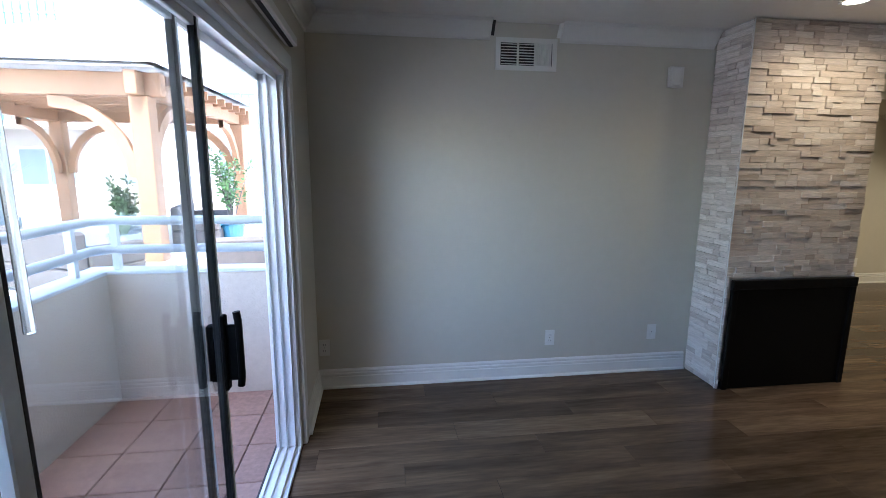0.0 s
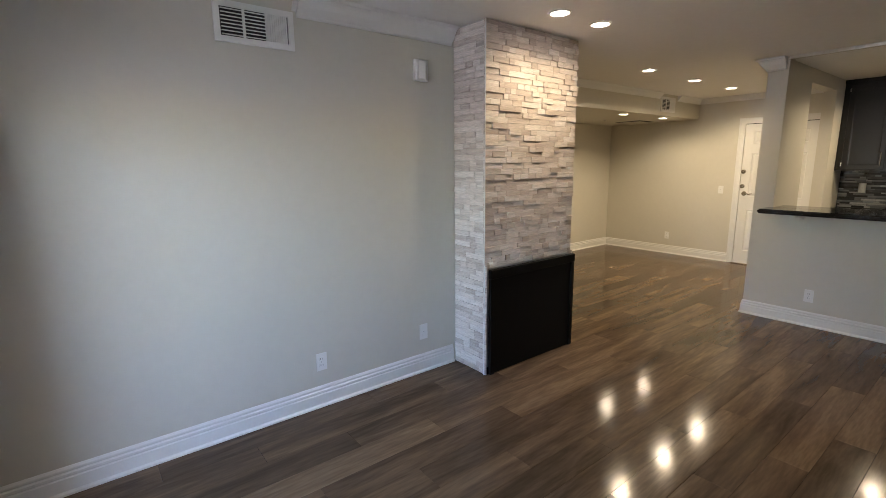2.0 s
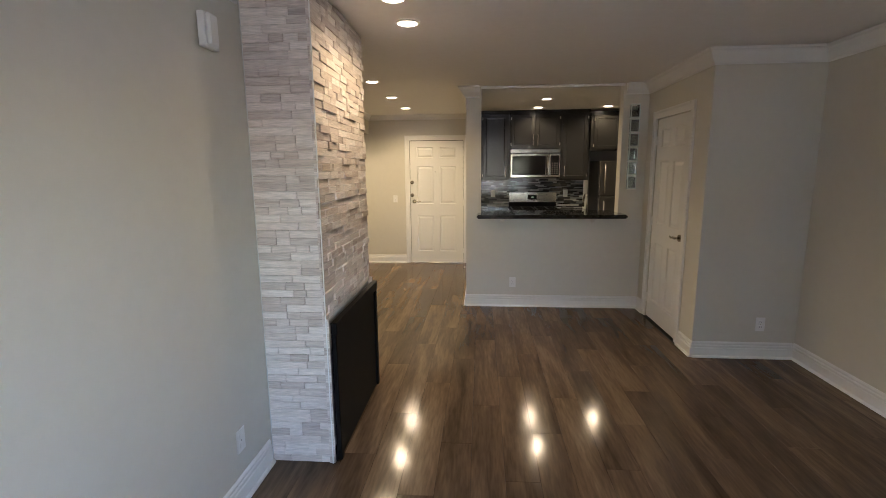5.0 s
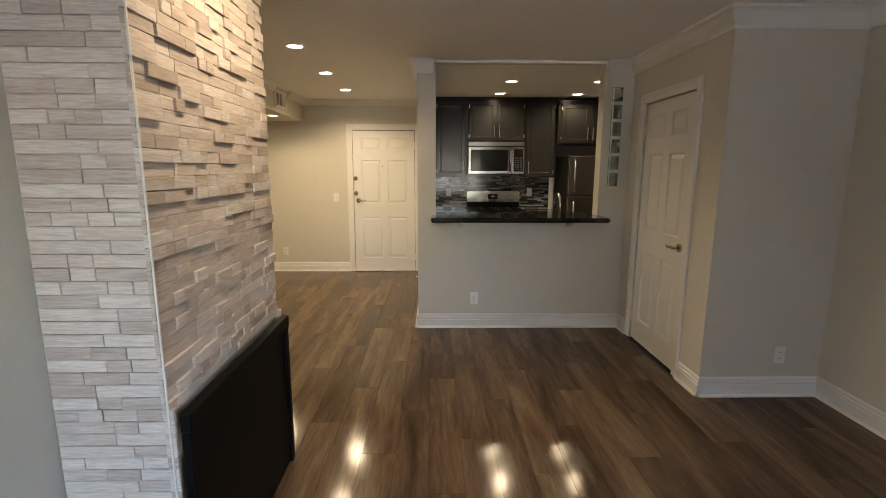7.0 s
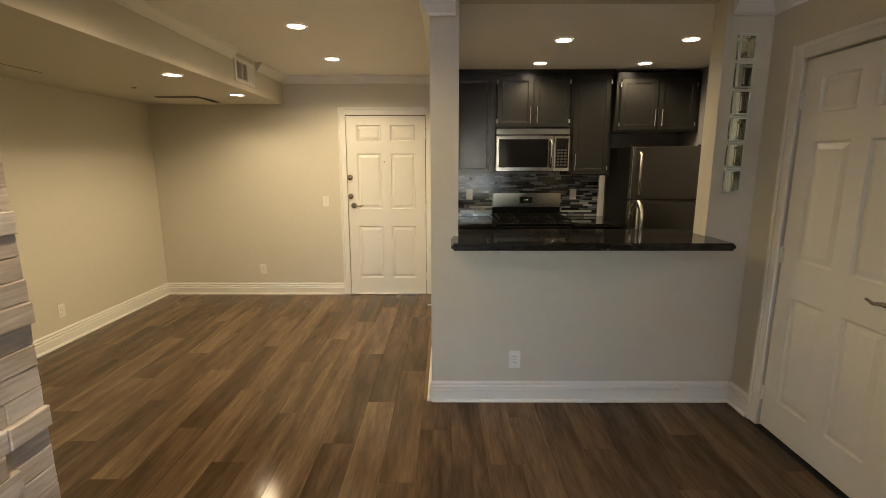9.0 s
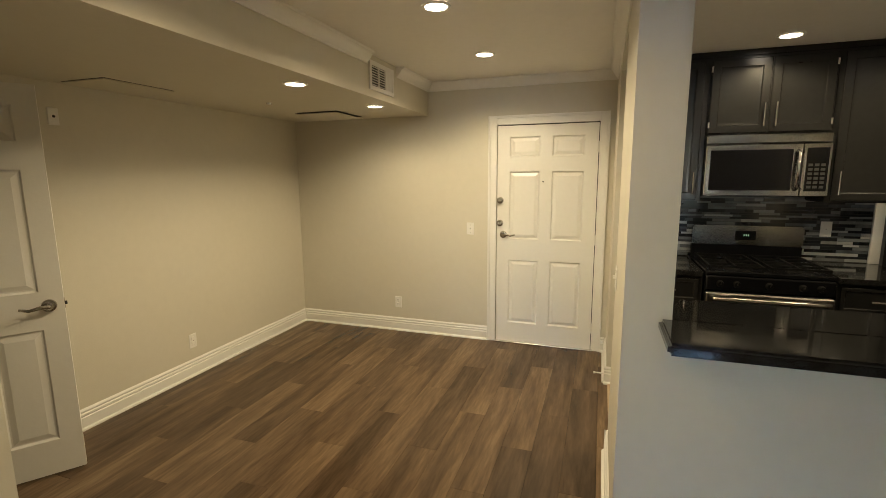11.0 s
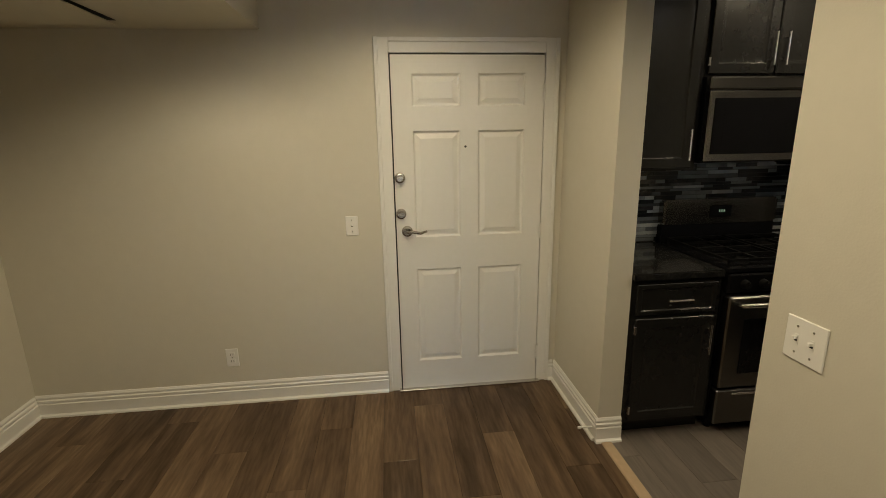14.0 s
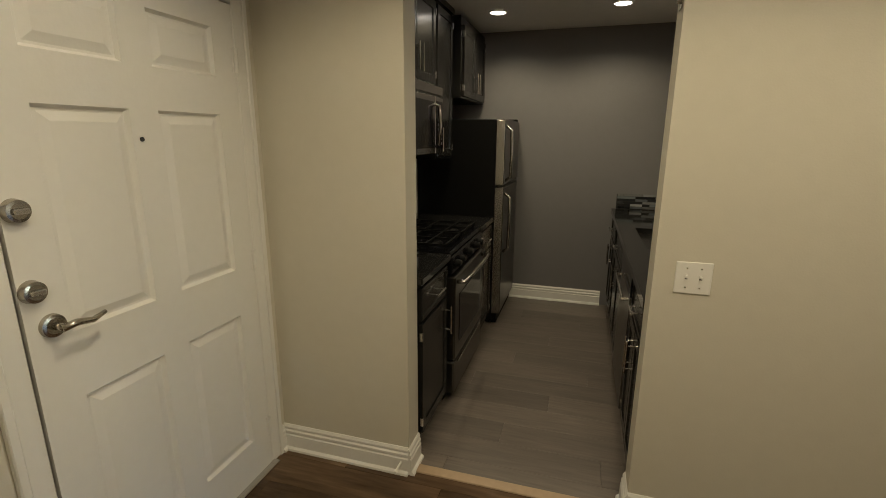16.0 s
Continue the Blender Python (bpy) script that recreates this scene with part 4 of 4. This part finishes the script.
setting("ceiling_balcony", B(-1.98, -0.898, 2.74, -0.645, 3.34, 2.95), STUCCO, "cream stucco underside of the balcony above", "ceiling")
rail = thing("balcony_railing", pose(0, 0, 0), "grey painted pipe railing on the balcony parapet", "railing")
for z in (0.975, 1.165):
    part("pipe", T([(-0.645, 3.27, z), (-1.83, 3.27, z), (-1.91, 3.19, z), (-1.91, -0.79, z)], 0.03, 12), RAIL_PAINT, rail, smooth=True)
for x, y in ((-1.80, 3.27), (-1.91, 3.0), (-1.91, 1.4), (-1.91, 0.1)):
    part("post", B(x - 0.02, y - 0.02, 0.8455, x + 0.02, y + 0.02, 1.15), RAIL_PAINT, rail)
hook = thing("wall_bracket", pose(-1.838, 2.28, 0.0), "small white plastic drain cap on the parapet", "drain cap")
part("plate", B(0.0, -0.03, -0.04, 0.012, 0.03, 0.08, bevel=0.004), PLATE, hook)

G = -0.02
pergola = thing("pergola", pose(0, 0, G), "cedar pergola with curved braces and a white roof", "pergola")
X0, X1, Y0, Y1, PZ = -7.3, -3.4, 7.4, 12.0, 2.50
for x in (X0, X1):
    for y in (Y0, Y1):
        part("post", B(x - 0.13, y - 0.13, 0, x + 0.13, y + 0.13, PZ, bevel=0.01), CEDAR, pergola)
        part("base", B(x - 0.17, y - 0.17, 0.0, x + 0.17, y + 0.17, 0.12), CONCRETE, pergola)
        for dx, dy in ((1 if x == X0 else -1, 0), (0, 1 if y == Y0 else -1)):
            bm = bmesh.new()
            prev = None
            for k in range(7):
                a = math.pi / 2 * k / 6
                u, v = 1.1 * (1 - math.cos(a)), PZ - 1.15 + 1.15 * math.sin(a)
                u2, v2 = u + 0.16 * math.cos(a), v - 0.16 * math.sin(a)
                w = 0.05
                ring = [bm.verts.new((x + dx * (0.1 + p) + s * w * abs(dy), y + dy * (0.1 + p) + s * w * abs(dx), q)) for p, q, s in ((u, v, -1), (u2, v2, -1), (u2, v2, 1), (u, v, 1))]
                if prev:
                    quads(bm, [prev, ring])
                prev = ring
            part("brace", bm, CEDAR, pergola, "curved cedar brace")
for y in (Y0, Y1):
    part("beam", B(X0 - 0.5, y - 0.08, PZ, X1 + 0.3, y + 0.08, PZ + 0.32, bevel=0.01), CEDAR, pergola)
for x in (X0, X1):
    part("beam", B(x - 0.08, Y0 - 0.3, PZ + 0.002, x + 0.08, Y1 + 0.3, PZ + 0.318, bevel=0.01), CEDAR, pergola)
for k in range(9):
    y = Y0 + 0.35 + k * (Y1 - Y0 - 0.7) / 8
    part("rafter", B(X0 - 0.3, y - 0.03, PZ + 0.20, X1 + 0.3, y + 0.03, PZ + 0.34), CEDAR, pergola)
bm = bmesh.new()
e0, e1, rg = [(X0 - 0.55, Y0 - 0.35), (X1 + 0.35, Y0 - 0.35), (X1 + 0.35, Y1 + 0.35), (X0 - 0.55, Y1 + 0.35)], PZ + 0.35, PZ + 1.35
for lift in (0.0, 0.06):
    v = [bm.verts.new((x, y, e1 + lift)) for x, y in e0]
    r = [bm.verts.new(((X0 + X1) / 2, Y0 + 1.7, rg + lift)), bm.verts.new(((X0 + X1) / 2, Y1 - 1.7, rg + lift))]
    for q in ((v[0], v[1], r[0]), (v[1], v[2], r[1], r[0]), (v[2], v[3], r[1]), (v[3], v[0], r[0], r[1])):
        bm.faces.new(q)
part("roof", bm, ROOFING, pergola, "white metal hip roof")


def building(m, w, d, h, label, floors, cols):
    """A stucco block of flats; its front faces -y."""
    b = thing("apartment_building", m, label, "building")
    part("wall", B(0, 0, 0, w, d, h), WHITE_STUCCO, b)
    part("roof", B(-0.2, -0.2, h + 0.001, w + 0.2, d + 0.2, h + 0.25), ROOFING, b)
    for f in range(floors):
        z = f * 2.9
        for k in range(cols):
            x = (k + 0.5) * w / cols
            wd = part("window", B(x - 0.95, -0.04, z + 0.75, x + 0.95, -0.001, z + 2.15), TRIM, b, "white framed window")
            for s in (-1, 1):
                part("pane", B(x + s * 0.46 - 0.42, -0.05, z + 0.83, x + s * 0.46 + 0.42, -0.0405, z + 2.07), FAR_PANE, wd)
        if f:
            for k in range(0, cols, 2):
                x = (k + 0.5) * w / cols
                bal = part("balcony", B(x - 1.6, -1.3, z - 0.15, x + 1.6, -0.001, z + 0.02), WHITE_STUCCO, b, "projecting balcony with a teal rail")
                bm = bmesh.new()
                for q in range(14):
                    xx = x - 1.55 + q * 3.1 / 13
                    box(bm, xx - 0.015, -1.28, z + 0.021, xx + 0.015, -1.25, z + 1.0)
                box(bm, x - 1.58, -1.29, z + 1.0, x + 1.58, -1.24, z + 1.05)
                part("rail", bm, TEAL, bal)
    return b


building(pose(-20.0, 18.5, G), 30, 9, 9.0, "pale stucco apartment building across the courtyard", 3, 9)
building(pose(-13.5, 4.5, G, 0, 0, 90), 13.9, 6, 6.5, "pale stucco apartment wing beside the courtyard", 2, 4)

rnd = random.Random(7)


def plant(m, kind, h, label):
    """A potted plant: a shrub of many small leaves on stems, or a rosette of long blades."""
    p = thing("potted_plant", m, label, "plant", "potted plants")
    bm = bmesh.new()
    rings = [[bm.verts.new((r * math.cos(a), r * math.sin(a), z)) for a in (2 * math.pi * k / 20 for k in range(20))] for r, z in ((0.16, 0), (0.24, 0.4), (0.26, 0.42), (0.22, 0.42), (0.20, 0.36))]
    quads(bm, rings)
    bm.faces.new(rings[0][::-1]); bm.faces.new(rings[-1])
    part("pot", bm, POT if kind != "tree" else BLUE_POT, p)
    bm = bmesh.new()
    if kind == "agave":
        for k in range(26):
            a, lean, ln = rnd.uniform(0, 6.28), rnd.uniform(0.15, 1.0), h * rnd.uniform(0.7, 1.0)
            d, s = Vector((math.cos(a), math.sin(a), 0)), Vector((-math.sin(a), math.cos(a), 0))
            pts = [Vector((0, 0, 0.36)) + d * (lean * ln * t * (0.6 + 0.4 * t)) + Vector((0, 0, ln * t * (1 - 0.35 * lean * t))) for t in (0, 0.35, 0.7, 1.0)]
            prev = None
            for q, wd in zip(pts, (0.035, 0.05, 0.035, 0.004)):
                ring = [bm.verts.new(q - s * wd), bm.verts.new(q + Vector((0, 0, -0.012))), bm.verts.new(q + s * wd)]
                if prev:
                    for i in (0, 1):
                        bm.faces.new((prev[i], prev[i + 1], ring[i + 1], ring[i]))
                prev = ring
        part("leaves", bm, PALE_LEAF, p)
        return p
    stem = bmesh.new()
    tips = []
    for k in range(16):
        a, lean = rnd.uniform(0, 6.28), rnd.uniform(0.05, 0.32)
        top = Vector((math.cos(a) * lean * h * 0.8, math.sin(a) * lean * h * 0.8, 0.38 + h * rnd.uniform(0.45, 1.0)))
        tube(stem, [(0, 0, 0.36), tuple(Vector((0, 0, 0.36)).lerp(top, 0.5) + Vector((0, 0, 0.05))), tuple(top)], [0.014, 0.008, 0.003], 5)
        tips += [Vector((0, 0, 0.38)).lerp(top, t) for t in (0.45, 0.6, 0.75, 0.9, 1.0)]
    part("stems", stem, WICKER, p)
    for t in tips:
        for k in range(9):
            d = Vector((rnd.gauss(0, 1), rnd.gauss(0, 1), rnd.gauss(0.2, 0.8))).normalized()
            s = d.cross(Vector((rnd.gauss(0, 1), rnd.gauss(0, 1), 1))).normalized() * 0.022
            q = t + d * rnd.uniform(0.01, 0.06)
            e = q + d * rnd.uniform(0.07, 0.13)
            bm.faces.new([bm.verts.new(v) for v in (q, q.lerp(e, 0.5) - s, e, q.lerp(e, 0.5) + s)])
    part("leaves", bm, LEAF, p)
    return p


plant(pose(-4.6, 9.0, G), "shrub", 0.9, "leafy green shrub in a grey pot")
plant(pose(-4.3, 8.3, G), "agave", 0.5, "spiky green plant in a white pot")
plant(pose(-7.6, 10.2, G + 0.5), "agave", 1.0, "large pale agave in a tall grey planter")
plant(pose(-2.95, 9.6, G), "tree", 1.55, "slim potted shrub tree in a blue pot")
stand = thing("planter_block", pose(-7.6, 10.2, G), "tall grey planter block", "planter")
part("block", B(-0.3, -0.3, 0, 0.3, 0.3, 0.499, bevel=0.01), POT, stand)


def sofa(m, w, label, back=True):
    s = thing("patio_sofa", m, label, "sofa", "patio seats")
    part("base", B(0, 0, 0.05, w, 0.8, 0.36, bevel=0.02), WICKER, s)
    part("back", B(0, 0.66, 0.361, w, 0.8, 0.8, bevel=0.03), WICKER, s)
    for x in (0, w - 0.14):
        part("arm", B(x, 0, 0.361, x + 0.14, 0.655, 0.62, bevel=0.02), WICKER, s)
    for x in (0.05, w - 0.1):
        for y in (0.05, 0.7):
            part("leg", B(x, y, 0, x + 0.05, y + 0.05, 0.051), WICKER, s)
    part("cushion", B(0.15, 0.02, 0.362, w - 0.15, 0.65, 0.48, bevel=0.04, seg=2), CUSHION, s)
    return s


sofa(pose(-1.1, 5.9, G, 0, 0, 190), 0.9, "wicker patio armchair with a teal cushion")
sofa(pose(-3.0, 6.2, G, 0, 0, 150), 1.9, "dark wicker patio sofa")
sofa(pose(-3.0, 9.0, G, 0, 0, 100), 1.5, "dark wicker patio sofa by the pergola post")

# ---- pieces: stones, mosaic, tiles, planks ----
rs = random.Random(29)


def stone_mesh(w, h, d):
    bm = bmesh.new()
    j = lambda s: rs.uniform(-s, s)
    back = [bm.verts.new(p) for p in ((0, 0, 0), (w, 0, 0), (w, 0, h), (0, 0, h))]
    fd = [d + j(0.0007) for _ in range(4)]
    e = 0.0016
    edge = [bm.verts.new((x + j(0.0006), -(f - e), z + j(0.0006))) for (x, z), f in zip(((0, 0), (w, 0), (w, h), (0, h)), fd)]
    face = [bm.verts.new((x + j(0.0006), -f, z + j(0.0005))) for (x, z), f in zip(((e, e), (w - e, e), (w - e, h - e), (e, h - e)), fd)]
    quads(bm, [back, edge, face])
    bm.faces.new(face)
    return mesh_of("stone", bm, STONE)


ROW = 0.0386


def clad(width, z0, z1, m, proud, steps):
    """Courses of split stone over a face of the given width."""
    z = z0
    while z < z1 - 0.01:
        h = min(ROW, z1 - z)
        x = 0.0
        while x < width - 1e-4:
            step = rs.choice(steps)
            w = rs.choice((0.05, 0.07, 0.09, 0.12, 0.15) if step > 0.004 else (0.07, 0.10, 0.13, 0.17, 0.22))
            if width - (x + w) < 0.04:
                w = width - x
            d = proud + step
            ob = new("stone", stone_mesh(w - 0.0015, h - 0.0012, d))
            ob.parent = chimney
            ob.matrix_basis = m @ pose(x, 0, z)
            x += w
        z += h


clad(0.982, 0.79, CEIL - 0.003, pose(2.245, 2.762, 0), 0.010, (0.0, 0.0005, 0.001, 0.0, 0.0015, 0.0055, 0.007, 0.0085, 0.010))
clad(0.318, 0.0, CEIL - 0.003, pose(2.262, 3.078, 0, 0, 0, -90), 0.010, (0.0, 0.001, 0.002, 0.003))
for x0, x1 in ((2.248, 2.262), (3.218, 3.228)):
    z = 0.0
    while z < 0.78:
        ob = new("stone", stone_mesh(x1 - x0, ROW - 0.001, 0.03))
        ob.parent = chimney
        ob.matrix_basis = pose(x0, 2.762, z)
        z += ROW

part("corner_bead", B(2.2405, 2.7405, 0.0, 2.2455, 2.7455, CEIL - 0.003), TRIM, chimney, "pale grout line down the stone corner")
splash = thing("backsplash", pose(0, 0, 0), "glass and stone strip mosaic backsplash in black, grey and white", "backsplash")
part("grout", B(7.716, 0.318, 0.9205, 7.7285, 1.992, 1.384), DARK, splash)
unit = mesh_of("tile", box(bmesh.new(), -0.5, -0.5, -0.5, 0.5, 0.5, 0.5), MOSAIC)
z = 0.925
while z < 1.375:
    h, y = rs.choice((0.017, 0.024, 0.024)), 0.319
    while y < 1.99:
        w = min(rs.choice((0.06, 0.1, 0.14, 0.2)), 1.991 - y)
        t = rs.choice((0.004, 0.006))
        ob = new("tile", unit)
        ob.parent, ob.location, ob.scale = splash, (7.716 - t / 2, y + w / 2, z + h / 2), (t, w - 0.002, h - 0.002)
        y += w
    z += h
splash2 = thing("backsplash", pose(0, 0, 0), "short strip mosaic backsplash behind the sink counter", "backsplash")
part("grout", B(5.402, -0.529, 0.9205, 6.10, -0.521, 1.05), DARK, splash2)
z = 0.924
while z < 1.04:
    x = 5.404
    while x < 6.09:
        w = min(rs.choice((0.06, 0.1, 0.16)), 6.095 - x)
        ob = new("tile", unit)
        ob.parent, ob.location, ob.scale = splash2, (x + w / 2, -0.519, z + 0.011), (w - 0.002, 0.004, 0.020)
        x += w
    z += 0.022

tile_unit = mesh_of("tile", box(bmesh.new(), -0.165, -0.165, -0.02, 0.165, 0.165, 0.0, bevel=0.004), TERRACOTTA)
balcony_floor = bpy.data.objects["floor_balcony"]
for i in range(4):
    for k in range(12):
        ob = new("tile", tile_unit)
        ob.parent, ob.location = balcony_floor, (-1.84 + 0.17 + i * 0.336, 3.03 - k * 0.336, -0.045)

floor = bpy.data.objects["floor"]
PLANK_W, PLANK_L = 0.178, 1.22
plank_cache = {}


def plank(x0, x1, y0, y1, mat_):
    key = (round(x1 - x0, 3), round(y1 - y0, 3), mat_.name)
    if key not in plank_cache:
        bm = bmesh.new()
        w, l, g, b = key[0] - 0.0005, key[1] - 0.0005, 0.0003, 0.0011
        lo = [bm.verts.new(p) for p in ((g, g, -0.005), (w, g, -0.005), (w, l, -0.005), (g, l, -0.005))]
        md = [bm.verts.new(p) for p in ((g, g, -0.0012), (w, g, -0.0012), (w, l, -0.0012), (g, l, -0.0012))]
        tp = [bm.verts.new(p) for p in ((g + b, g + b, 0), (w - b, g + b, 0), (w - b, l - b, 0), (g + b, l - b, 0))]
        quads(bm, [lo, md, tp])
        bm.faces.new(tp)
        plank_cache[key] = mesh_of("plank", bm, mat_)
    ob = new("plank", plank_cache[key])
    ob.parent, ob.location = floor, (x0, y0, 0)


def lay(regions, mat_, y_start, y_end, phase):
    """Planks along x in rows; each row keeps to the stretch of x that regions(y) gives."""
    y, r = y_start, 0
    while y < y_end - 1e-3:
        y1 = min(y + PLANK_W, y_end)
        for xa, xb in regions((y + y1) / 2):
            x = xa - ((r * phase) % 1.0) * PLANK_L
            while x < xb - 1e-3:
                a, b = max(x, xa), min(x + PLANK_L, xb)
                if b - a > 0.02:
                    plank(a, b, y, y1, mat_)
                x += PLANK_L
        y, r = y1, r + 1


def living(y):
    if y < 0.15:
        return [(-0.51, 3.88)]
    if y < 2.15:
        return [(-0.51, 5.27)]
    if y < 3.12:
        return [(-0.51, 7.76)]
    return [(3.12, 7.76)]


lay(living, WOOD, 1.82 - 14 * PLANK_W, 5.30, 0.37)
x = 5.27
for w in (0.9, 1.22, 0.37):
    plank(x, x + w, 2.10, 1.82 + 2 * PLANK_W, WOOD)
    x += w
lay(lambda y: [(5.40, 7.73)], GREY_WOOD, -0.54, 2.06, 0.41)
